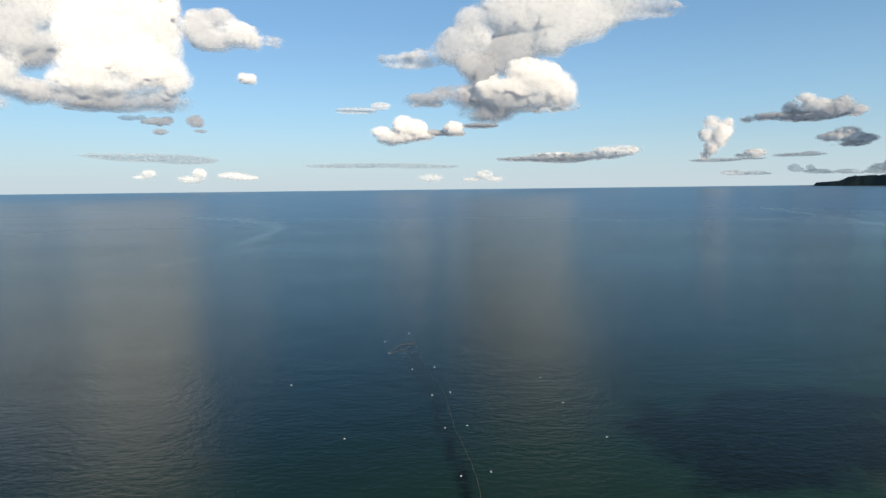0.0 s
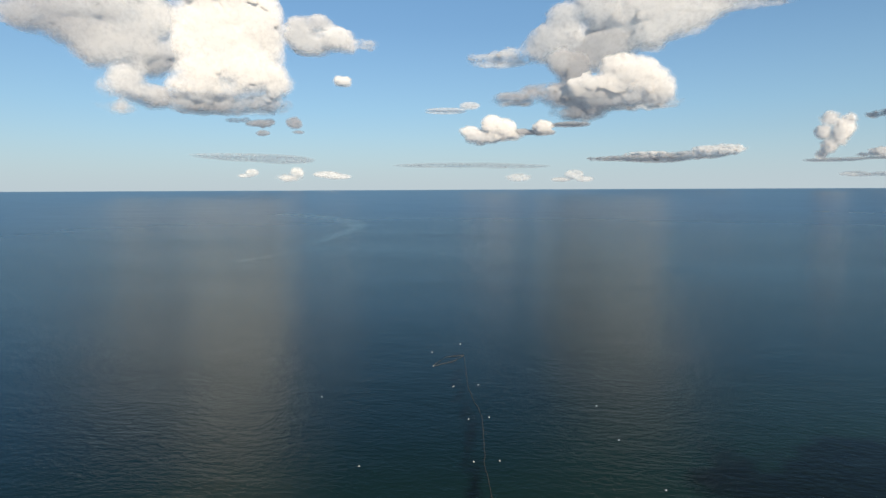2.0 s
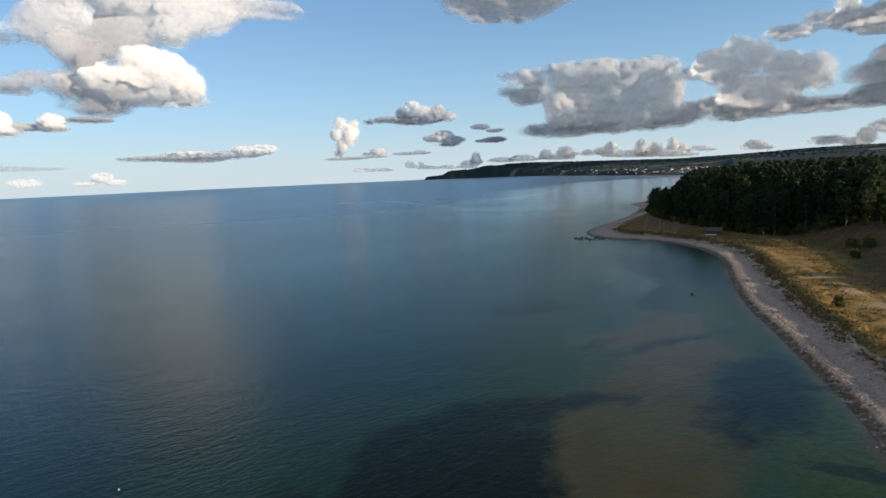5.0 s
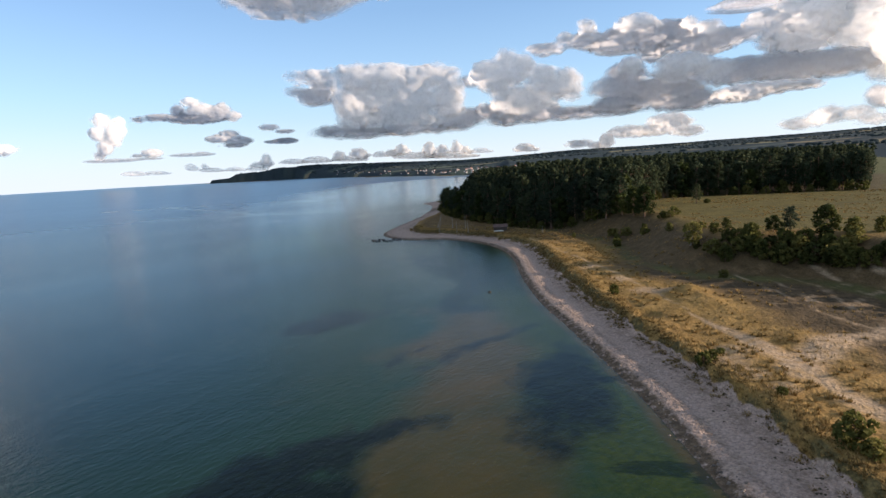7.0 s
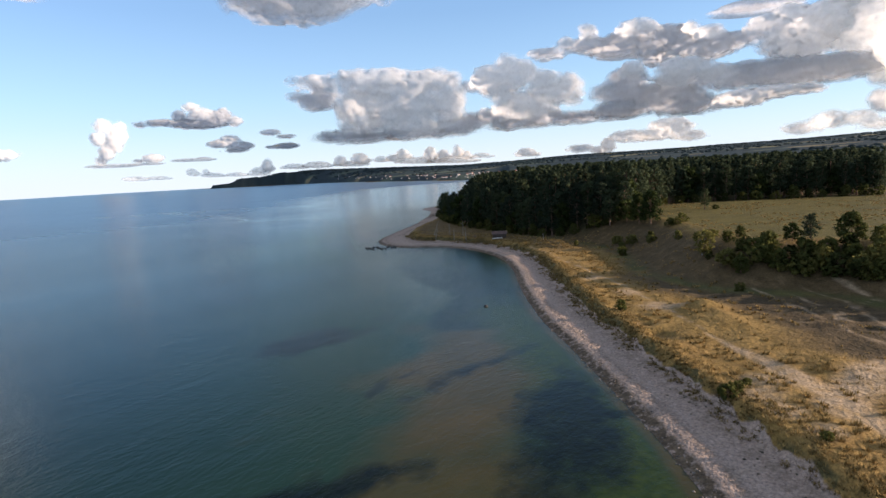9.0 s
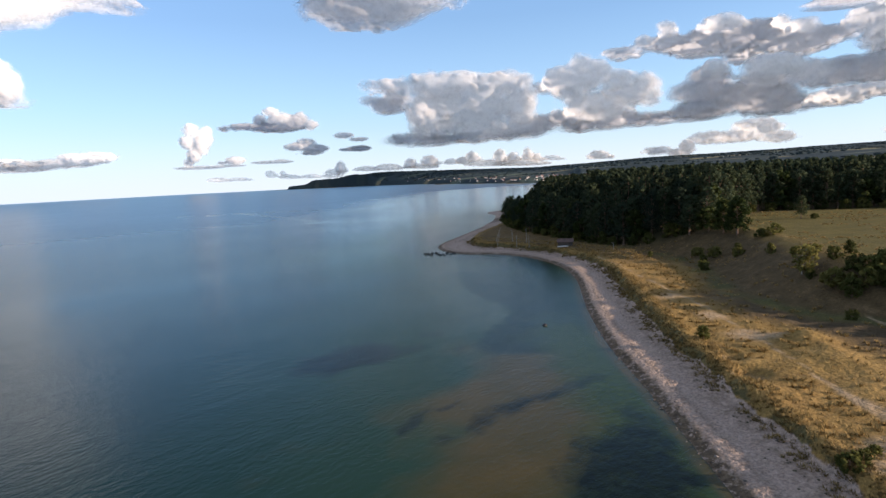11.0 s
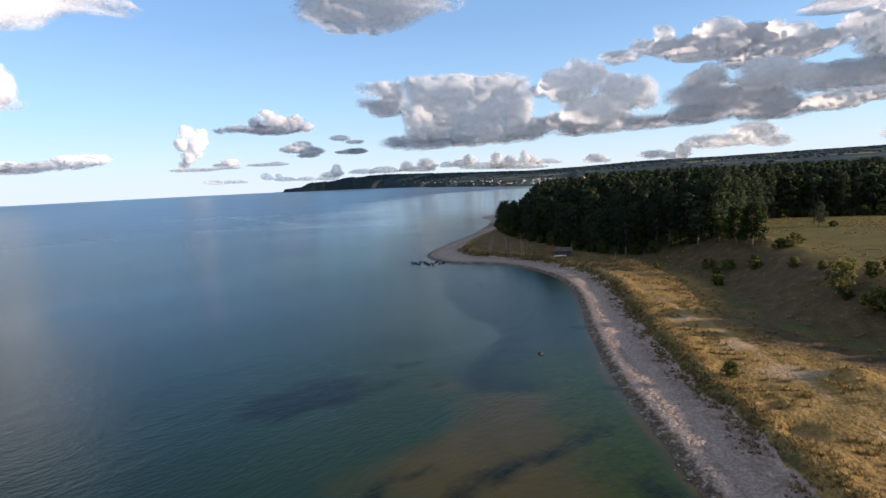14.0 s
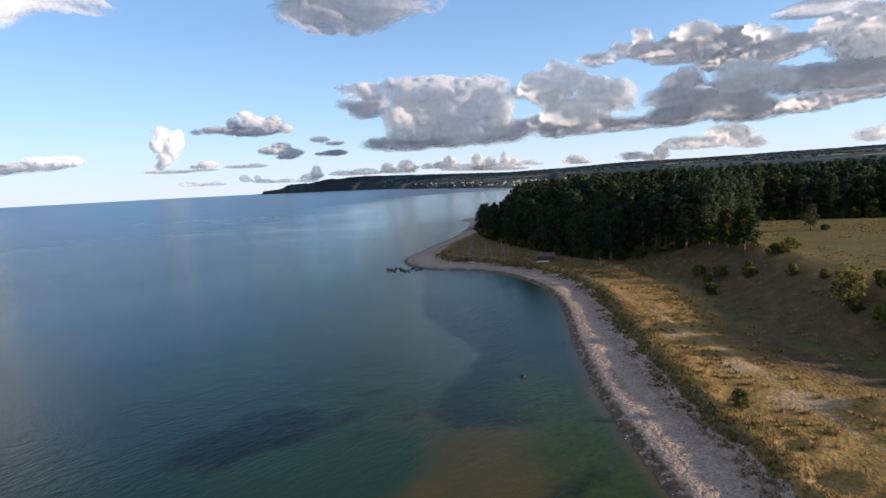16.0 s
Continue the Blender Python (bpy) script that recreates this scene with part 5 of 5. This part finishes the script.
# the wood behind its edge
pts = []
for x in np.arange(236, 600, 5.2):
    for y in np.arange(-4, 350, 5.2):
        pts.append((x + rng.uniform(-2, 2), y + rng.uniform(-2, 2)))
pts = np.array(pts)
wd = line_distance(pts[:, 0], pts[:, 1], np.array(WOOD + WOOD[:1]))
pts = pts[inside(pts[:, 0], pts[:, 1], WOOD) & (wd > 8)]
pz = height(pts[:, 0], pts[:, 1])
near = np.argsort(line_distance(pts[:, 0], pts[:, 1], front))[:1900]
cc, cr, trunks = [], [], []
for i in near:
    h = rng.uniform(14, 19.5) * (0.85 if pts[i, 1] > 185 else 1.0)
    for j in range(9):
        u = j / 8
        a = rng.uniform(0, 6.28)
        r = 2.3 * (1 - 0.75 * u) * rng.uniform(0.3, 1)
        cc.append((pts[i, 0] + r * math.cos(a), pts[i, 1] + r * math.sin(a), pz[i] + h * (0.5 + 0.5 * u)))
        cr.append(1.9 * (1 - 0.5 * u))
    trunks.append(tube([(pts[i, 0], pts[i, 1], pz[i] - 0.2), (pts[i, 0], pts[i, 1], pz[i] + h * 0.9)], [0.22, 0.08], 4))
woodland = tagged(new("woodland"), "dense dark pine wood behind the dunes", "woodland", kind="stuff")
link("trunks", from_arrays("trunks", *joined(trunks)), BARK, woodland)["kind"] = "stuff"
link("canopy", foliage("canopy", leaves(cc, cr, 30, 0.42)), WOODS, woodland, smooth=False)["kind"] = "stuff"

# trees and shrubs on the slope and plateau
BROAD.put(0, 169.7, 27.8, 0.95, label="dark round broad-leaved tree on the plateau edge")
PINES.put(1, 173.2, 34.9, 0.42, label="small spreading pine on the plateau edge")
BROAD.put(1, 173.8, 38.3, 0.6, label="small dark tree on the plateau edge")
PINES.put(4, 253.9, 69.3, 0.46, label="lone spreading pine on the dry meadow")
BROAD.put(2, 218.0, 79.5, 1.15, label="large leafy tree at the corner of the wood")
BROAD.put(0, 223.0, 84.5, 1.2, label="large leafy tree at the corner of the wood")
BROAD.put(1, 229.0, 90.5, 1.2, label="large leafy tree at the corner of the wood")
birch = make_tree("broadleaf_tree", "broad", 6.2, 2.2, SCRUB, 71, 30, 0.2, "leaning pale-stemmed tree with sparse yellow-green leaves", "tree", "broad-leaved trees", PALE_BARK)
birch.matrix_basis = pose(171.5, 56.2, z_at(171.5, 56.2) - 0.1, 0, -9, 40)
for x, y, s in ((164.7, 40.4, 1.4), (166.4, 35.7, 1.7), (163.3, 29.7, 1.9), (162.4, 26.4, 1.7), (159.9, 23.3, 1.3), (158.2, 20.4, 1.2), (173.5, 22.9, 1.3), (173.9, 17.9, 1.1),
                (165.0, 50.0, 1.7), (169.3, 54.5, 0.7), (162.2, 47.0, 1.3), (165.1, 45.4, 1.4), (168, 43, 1.5), (168.5, 32, 1.6), (166, 23, 1.5), (157, 15, 1.2), (160, 12, 1.4)):
    SHRUBS.put(int(rng.integers(4)), x, y, s, label="dense green shrub in the hedge along the slope")
for i in range(34):
    u = rng.uniform(0, 1)
    SHRUBS.put(int(rng.integers(4)), 158 + 9 * u + rng.normal(0, 2.0), 14 + 33 * u + rng.normal(0, 1.2), rng.uniform(0.6, 1.7), label="dense green shrub in the hedge along the slope")
# hedge continued out of view, added to cast shade on the low ground
for i in range(26):
    u = i / 25
    SHRUBS.put(int(rng.integers(4)), 170 - 46 * u + rng.normal(0, 1.5), 14 - 42 * u + rng.normal(0, 1.5), rng.uniform(0.5, 1.1), label="dense green shrub in the hedge along the slope")
# two more unseen trees, added for their shade
for i, (x, y, s) in enumerate(((168, 9, 0.7), (159, -2, 0.55))):
    BROAD.put(i, x, y, s, label="dark round broad-leaved tree on the plateau edge")
for x, y, s in ((210.6, 71.7, 1.1), (210.8, 69.7, 0.9), (182.9, 55.5, 0.8), (203.3, 75.8, 0.9), (256.0, 65.9, 0.9), (333.3, 24.1, 2.2), (335.9, 21.1, 2.0), (210.7, 88.3, 1.3), (202.0, 84.2, 0.8),
                (204.9, 82.0, 1.2), (200.4, 74.9, 1.2), (191.3, 81.0, 1.0), (214, 69, 1.2), (208.8, 101.5, 0.6), (152.8, 46, 0.7), (176, 51.5, 1.0), (179, 49, 0.9), (186, 60, 0.7), (193, 66, 0.8)):
    SHRUBS.put(int(rng.integers(4)), x, y, s)
for x, y, s in ((98.0, 41.1, 0.75), (99.2, 40.2, 0.5), (80.4, 25.6, 1.15), (79.0, 24.2, 0.9), (131.4, 63.3, 0.75), (89.9, 31.7, 0.45), (101.5, 39.6, 0.45)):
    SHRUBS.put(int(rng.integers(4)), x, y, s, label="yellow-green shrub among dry dune grass")

# ---- dune grass, stones and weed ----
def scatter(n, low, high):
    """Points of the dune belt between two distances inland."""
    x, y = rng.uniform(66, 235, n), rng.uniform(0, 200, n)
    d = inland(x, y) - beach_width(x, y)
    keep = (d > low) & (d < high)
    return x[keep], y[keep], d[keep]


x, y, d = scatter(160000, 0.2, 40)
keep = rng.random(len(x)) < np.where(d < 4, 1.0, np.where(d < 18, 0.14, 0.05)) * np.where(d < 6, 0.25 + 0.75 * step(0.42, 0.58, fbm2(x, y, 3.5, 4, 73)), step(0.4, 0.6, fbm2(x, y, 7, 4, 71))) * (1 - (line_distance(x, y, TRACK) < 1.6) * 0.9)
x, y = x[keep][:22000], y[keep][:22000]
z = height(x, y)
blades = 6
n = len(x) * blades
a, hgt, lean = rng.uniform(0, 6.28, n), rng.uniform(0.2, 0.5, n), rng.uniform(0.1, 0.45, n)
b = np.repeat(np.stack([x, y, z - 0.03], 1), blades, 0) + np.stack([rng.normal(0, 0.14, n), rng.normal(0, 0.14, n), np.zeros(n)], 1)
w = np.stack([-np.sin(a), np.cos(a), np.zeros(n)], 1) * 0.06
tip = b + np.stack([np.cos(a) * lean, np.sin(a) * lean, hgt], 1)
grass = link("dune_grass", from_arrays("dune_grass", np.stack([b - w, b + w, tip], 1).reshape(-1, 3), np.arange(3 * n).reshape(-1, 3)), STRAW, smooth=False)
tagged(grass, "tufts of dry straw-coloured grass on the dunes", "grass", kind="stuff")


def pebbles(name, x, y, size, material, label, category, flat=0.6):
    V, F = BALL1
    n = len(x)
    s = size * rng.uniform(0.5, 1.5, n)
    jit = 1 + rng.uniform(-0.25, 0.25, (n, len(V), 1))
    p = V[None] * jit * s[:, None, None] * np.array([1, 1, flat]) * rng.uniform(0.7, 1.3, (n, 1, 3)) + np.stack([x, y, height(x, y) + s * 0.15], 1)[:, None]
    f = (F[None] + (np.arange(n) * len(V))[:, None, None]).reshape(-1, 3)
    ob = link(name, from_arrays(name, p.reshape(-1, 3), f), material, smooth=False)
    return tagged(ob, label, category, kind="stuff")


def along_shore(n, mean, spread_):
    x, y = rng.uniform(66, 260, n), rng.uniform(25, 220, n)
    d = inland(x, y)
    keep = rng.random(n) < np.exp(-((d - mean) / spread_) ** 2)
    return x[keep], y[keep]



def tussocks(name, x, y, label, tall=0.7, blades=26, material=None):
    n = len(x) * blades
    a, hgt, out = rng.uniform(0, 6.28, n), rng.uniform(0.3, 0.75, n) * tall, rng.uniform(0.02, 0.4, n)
    base = np.repeat(np.stack([x, y, height(x, y) - 0.03], 1), blades, 0) + np.stack([np.cos(a) * out, np.sin(a) * out, np.zeros(n)], 1)
    w = np.stack([-np.sin(a), np.cos(a), np.zeros(n)], 1) * 0.07
    tip = base + np.stack([np.cos(a) * out * 0.9, np.sin(a) * out * 0.9, hgt], 1)
    ob = link(name, from_arrays(name, np.stack([base - w, base + w, tip], 1).reshape(-1, 3), np.arange(3 * n).reshape(-1, 3)), material or STRAW, smooth=False)
    tagged(ob, label, "grass", kind="stuff")


SCARP = plain("dune_scrub", [(0.2, (0.09, 0.066, 0.028)), (0.5, (0.17, 0.120, 0.046)), (0.85, (0.31, 0.215, 0.085))], 1.5, 0.9, 0, 0.05, "island")
tx, ty, td = scatter(140000, -3.4, 3.2)
sel = rng.random(len(tx)) < np.exp(-((td - 0.4) / 1.5) ** 2) * step(0.36, 0.56, fbm2(tx, ty, 3.2, 4, 79))
tussocks("scarp_plants", tx[sel][:3000], ty[sel][:3000], "dark clumps of dry plants along the foot of the dunes", 0.42, 20, SCARP)
tx, ty, td = scatter(16000, 3.0, 34)
sel = (fbm2(tx, ty, 9, 3, 75) > 0.5) & (line_distance(tx, ty, TRACK) > 1.5) & ((td < 17) | (rng.random(len(tx)) < 0.15))
tussocks("dune_tussocks", tx[sel][:900], ty[sel][:900], "rough tussocks of dry grass on the dunes")
tx, ty = rng.uniform(175, 330, 9000), rng.uniform(5, 90, 9000)
ed = line_distance(tx, ty, EDGE_LINE)
sel = inside(tx, ty, EDGE_POLY) & ~inside(tx, ty, WOOD) & (ed > 1) & (fbm2(tx, ty, 14, 3, 77) > 0.5)
tussocks("meadow_tussocks", tx[sel][:700], ty[sel][:700], "dark tussocks scattered over the dry meadow", 0.5)
sx_, sy_ = along_shore(60000, 0.6, 0.9)
pebbles("shore_stones", sx_[:3500], sy_[:3500], 0.12, STONE, "small grey stones along the waterline", "stones")
sx_, sy_ = along_shore(40000, 7.6, 1.5)
sel = fbm2(sx_, sy_, 5, 3, 81) > 0.5
WEED = plain("dry_seaweed", [(0.3, (0.035, 0.03, 0.02)), (0.7, (0.09, 0.08, 0.05))], 0.6, 0.95)
pebbles("beach_wrack", sx_[sel][:1500], sy_[sel][:2200], 0.12, WEED, "scattered dark dry plants and seaweed on the sand", "seaweed", 0.4)


def boulder(x, y, size, label, z=None, seed=0):
    bm = bmesh.new()
    bmesh.ops.create_icosphere(bm, subdivisions=3, radius=1)
    for v in bm.verts:
        k = 1 + 0.45 * (noise.noise(v.co * 1.1 + Vector((seed, 0, 0))) + 0.4 * noise.noise(v.co * 2.7 + Vector((0, seed, 0))))
        v.co = Vector((v.co.x * 1.25, v.co.y, v.co.z * 0.75)) * k * size
    ob = link("boulder", bm, BOULDER)
    ob.location, ob.rotation_euler = (x, y, size * 0.12 if z is None else z), (0, 0, seed * 1.3)
    return tagged(ob, label, "boulder", "boulders in the shallows")


boulder(132.5, 93.0, 0.42, "lone dark boulder standing out of shallow water", seed=3)
for i in range(32):
    u = rng.uniform(0, 1)
    x, y = 199 + 9 * u + rng.normal(0, 2.4), 187 - 4 * u - 14 * max(0, u - 0.5) + rng.normal(0, 3.2)
    boulder(x, y, rng.uniform(0.24, 0.52) * (1 + 0.5 * (i < 4)), "dark wet boulder in the water off the spit", seed=i + 5)

# ---- pound net ----
def rope(name, points, radius, material, label, category):
    p = curve_through([(q[0], q[1]) for q in points], 8)
    p = np.column_stack([p + rng.normal(0, 0.05, p.shape), np.full(len(p), 0.03)])
    ob = link(name, from_arrays(name, *tube(p, np.full(len(p), radius), 5)), material)
    return tagged(ob, label, category, "lines of the fishing net")


rope("float_line", NET, 0.025, ROPE, "long pale float line of a fishing net on the water", "float line")
rope("trap_line", [(-5.6, 105), (-8, 104), (-9, 102), (-10, 98.4), (-8.4, 100), (-7, 101.5), (-5.6, 105)], 0.025, ROPE, "looped line of a net trap on the water", "float line")


def buoy(x, y, size):
    root = tagged(new("buoy"), "white round net buoy floating on the sea", "buoy", "net buoys")
    bm = bmesh.new()
    bmesh.ops.create_uvsphere(bm, u_segments=20, v_segments=12, radius=size)
    for v in bm.verts:
        v.co.z *= 1.15
    part("float", bm, WHITE, root, smooth=True)
    bm = bmesh.new()
    bmesh.ops.create_cone(bm, segments=12, radius1=size * 0.3, radius2=size * 0.2, depth=size * 0.5, cap_ends=True)
    bmesh.ops.translate(bm, verts=bm.verts, vec=(0, 0, size * 1.3))
    part("eye", bm, ROPE, root, "worn rope eye")
    root.location = (x, y, size * 0.35)


for x, y in ((-7.1, 112), (-11.5, 106), (-9.9, 98.4), (-5.3, 89.4), (-1.7, 90.5), (-1.8, 77.9), (0.8, 78.8), (0, 66.8), (2.8, 67.4), (1.6, 55.1), (4.8, 55.9), (15, 84.7), (16.4, 74.5), (19.3, 63.8), (-23.4, 82.6), (-12.1, 64.1)):
    buoy(x, y, 0.075)

# ---- hut and poles by the wood ----
def box(bm, x0, x1, y0, y1, z0, z1):
    m = Matrix.Translation(((x0 + x1) / 2, (y0 + y1) / 2, (z0 + z1) / 2)) @ Matrix.Diagonal((x1 - x0, y1 - y0, z1 - z0, 1))
    return bmesh.ops.create_cube(bm, size=1, matrix=m)["verts"]


def gable(length, width, eaves, ridge, over, thick):
    """Walls with gable ends, and two roof slopes."""
    bm = bmesh.new()
    pr = [(-width / 2, 0), (width / 2, 0), (width / 2, eaves), (0, ridge), (-width / 2, eaves)]
    a = [bm.verts.new((-length / 2, y, z)) for y, z in pr]
    b = [bm.verts.new((length / 2, y, z)) for y, z in pr]
    bm.faces.new(a[::-1])
    bm.faces.new(b)
    for i in range(5):
        j = (i + 1) % 5
        bm.faces.new((a[i], a[j], b[j], b[i]))
    slopes = []
    for s in (-1, 1):
        r = bmesh.new()
        k = (ridge - eaves) / (width / 2)
        y1, z1 = s * (width / 2 + over), eaves - k * over
        ring = [(0, ridge + 0.01), (y1, z1 + 0.01), (y1, z1 + thick), (0, ridge + thick)]
        p = [r.verts.new((-length / 2 - over, y, z)) for y, z in ring]
        q = [r.verts.new((length / 2 + over, y, z)) for y, z in ring]
        r.faces.new(p)
        r.faces.new(q[::-1])
        for i in range(4):
            j = (i + 1) % 4
            r.faces.new((p[i], q[i], q[j], p[j]))
        bmesh.ops.recalc_face_normals(r, faces=r.faces)
        slopes.append(r)
    bmesh.ops.recalc_face_normals(bm, faces=bm.faces)
    return bm, slopes


hut = tagged(new("hut"), "small dark wooden hut with a brown roof under pines", "hut")
walls, slopes = gable(5.4, 3.4, 1.7, 2.6, 0.35, 0.12)
part("walls", walls, BOARD, hut)
for r in slopes:
    part("roof_slope", r, ROOF, hut)
bm = bmesh.new()
box(bm, -0.45, 0.45, -1.76, -1.70, 0.05, 1.6)
door = part("door", bm, ROOF, hut, "plain brown plank door")
bm = bmesh.new()
box(bm, 1.3, 2.0, -1.76, -1.70, 0.8, 1.4)
part("window", bm, PLASTER, hut, "pale boarded window")
hut.matrix_basis = pose(223.5, 138.8, z_at(223.5, 138.8) - 0.1, 0, 0, 118)


def boat(x, y, turn):
    bm = bmesh.new()
    rows = []
    for i in range(11):
        u = i / 10
        w = 0.72 * math.sin(math.pi * min(1, 0.12 + 0.88 * u) * 0.98) ** 0.6 if u > 0 else 0.45
        rows.append([bm.verts.new((u * 4 - 2, s * w * k, 0.5 - 0.5 * (1 - k) - 0.04 * u)) for s, k in ((-1, 1), (-1, 0.75), (-1, 0.3), (1, 0.3), (1, 0.75), (1, 1))])
    for p, q in zip(rows[:-1], rows[1:]):
        for i in range(5):
            bm.faces.new((p[i], p[i + 1], q[i + 1], q[i]))
    hull = part("hull", bm, PLASTER, None, smooth=True)
    hull.modifiers.new("thickness", "SOLIDIFY").thickness = 0.05
    root = tagged(new("rowing_boat"), "pale rowing boat drawn up on the grass", "boat")
    hull.parent = root
    for bx in (-0.8, 0.6):
        bm = bmesh.new()
        box(bm, bx - 0.12, bx + 0.12, -0.6, 0.6, 0.34, 0.38)
        part("thwart", bm, BOARD, root)
    root.matrix_basis = pose(x, y, z_at(x, y) + 0.05, 0, 0, turn)


boat(218.8, 137.2, 120)


def pole(x, y, tall, lean, label):
    z = np.linspace(0, tall, 6)
    line = np.stack([lean[0] * (z / tall) ** 1.3, lean[1] * (z / tall) ** 1.3, z], 1)
    pieces = [tube(line, np.linspace(0.14, 0.05, 6), 6)]
    for i in range(5):
        h = rng.uniform(0.45, 0.95) * tall
        a = rng.uniform(0, 6.28)
        s = np.array([np.interp(h, z, line[:, 0]), np.interp(h, z, line[:, 1]), h])
        pieces.append(tube([s, s + np.array([math.cos(a), math.sin(a), 0.5]) * rng.uniform(0.4, 1.1)], [0.04, 0.012], 4))
    ob = link("dead_tree", from_arrays("dead_tree", *joined(pieces)), PALE_BARK)
    ob.location = (x, y, z_at(x, y) - 0.1)
    tagged(ob, label, "dead tree", "bare trunks")


for x, y, t, l in ((221.5, 159.0, 5.0, (0.2, 0.1)), (220.7, 152.7, 5.5, (-0.3, 0.2)), (223, 170, 6.0, (2.0, -1.2)), (221, 168, 5.0, (1.4, -0.4)), (227, 158, 6.5, (0.3, 0.2)), (226, 164, 5.0, (0.1, 0.3)), (219, 118, 2.5, (0.2, 0.2))):
    pole(x, y, t, l, "bare bleached trunk standing before the wood")
bench = tagged(new("picnic_table"), "dark weathered picnic table by the wood", "table")
for n_, q in (("tabletop", (-0.9, 0.9, -0.4, 0.4, 0.70, 0.75)), ("seat", (-0.9, 0.9, -0.85, -0.6, 0.42, 0.46)), ("seat", (-0.9, 0.9, 0.6, 0.85, 0.42, 0.46)), ("leg", (-0.75, -0.65, -0.8, 0.8, 0.36, 0.42)),
              ("leg", (0.65, 0.75, -0.8, 0.8, 0.36, 0.42)), ("post", (-0.75, -0.65, -0.06, 0.06, -0.1, 0.7)), ("post", (0.65, 0.75, -0.06, 0.06, -0.1, 0.7))):
    bm = bmesh.new()
    box(bm, *q)
    part(n_, bm, BOARD, bench)
bench.matrix_basis = pose(222, 149.4, z_at(222, 149.4), 0, 0, 30)

# ---- far shore ----
def far_place(az, D):
    x, y = O[0] - math.sin(radians(az)) * D, O[1] + math.cos(radians(az)) * D
    X, Y = np.array([x]), np.array([y])
    d = inland(X, Y)
    return x, y, float(far_height(X, Y, d)[0]), float(d[0])


house = tagged(new("house"), "small pale house with a pitched roof on the far shore", "house", "houses of the far village")
walls, slopes = gable(9, 6, 3.2, 6.0, 0.5, 0.3)
part("wall", walls, PLASTER, house)
for r in slopes:
    part("roof", r, TILES, house)
made = 0
tries = 0
while made < 64 and tries < 4000:
    tries += 1
    az = rng.uniform(-64, -45)
    D = float(np.interp(radians(az), azs, first)) + abs(rng.normal(0, 150)) + 20
    x, y, z, d = far_place(az, D)
    if d < 18 or D > 3900:
        continue
    m = pose(x, y, z - 0.4, 0, 0, rng.uniform(0, 180))
    h = house if made == 0 else copy_thing(house, m)
    h.matrix_basis = m
    k = rng.uniform(0.5, 0.85)
    h.scale = (k * rng.uniform(0.8, 1.5), k, k)
    made += 1

V, F, n = [], [], 0
for i in range(6400):
    az = rng.uniform(-100, -34)
    c = float(np.interp(radians(az), azs, first)) if az > -62 else 1000.0
    D = RIDGE + rng.uniform(-60, 20) if i < 2300 else c + 60 + (RIDGE - c) * rng.uniform(0, 0.97) ** 0.8
    x, y, z, d = far_place(az, D)
    if d < 40 or (i >= 2300 and fbm2(np.array([x]), np.array([y]), 230, 3, 91)[0] < 0.5):
        continue
    v, f = BALL2
    s = rng.uniform(2.5, 5.5) if i >= 2300 else rng.uniform(3.0, 6.0)
    p = v * np.array([s * rng.uniform(0.9, 2.0), s * rng.uniform(0.9, 2.0), s * 0.9]) * (1 + rng.uniform(-0.2, 0.2, (len(v), 1))) + np.array([x, y, z + s * 0.2])
    V.append(p)
    F.append(f + n)
    n += len(v)
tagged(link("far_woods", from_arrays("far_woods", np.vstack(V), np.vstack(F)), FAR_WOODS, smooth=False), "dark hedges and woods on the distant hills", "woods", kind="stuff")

x, y, z, d = far_place(-65.1, 3300)
mast = tagged(new("radio_mast"), "thin grey lattice mast on the distant hill", "mast")
for i in range(3):
    a = i * 2.09
    part("leg", *(lambda t: (t, PALE_BARK, mast))(from_arrays("leg", *tube([(2.2 * math.cos(a), 2.2 * math.sin(a), -1), (0.4 * math.cos(a), 0.4 * math.sin(a), 48)], [0.35, 0.2], 5))))
for i in range(8):
    zz, r = 3 + i * 5.5, 2.2 - 1.8 * (3 + i * 5.5) / 48
    ring = [(r * math.cos(q), r * math.sin(q), zz) for q in (0, 2.09, 4.19, 6.28)]
    part("brace", from_arrays("brace", *tube(ring, [0.15] * 4, 4)), PALE_BARK, mast)
mast.location = (x, y, z)
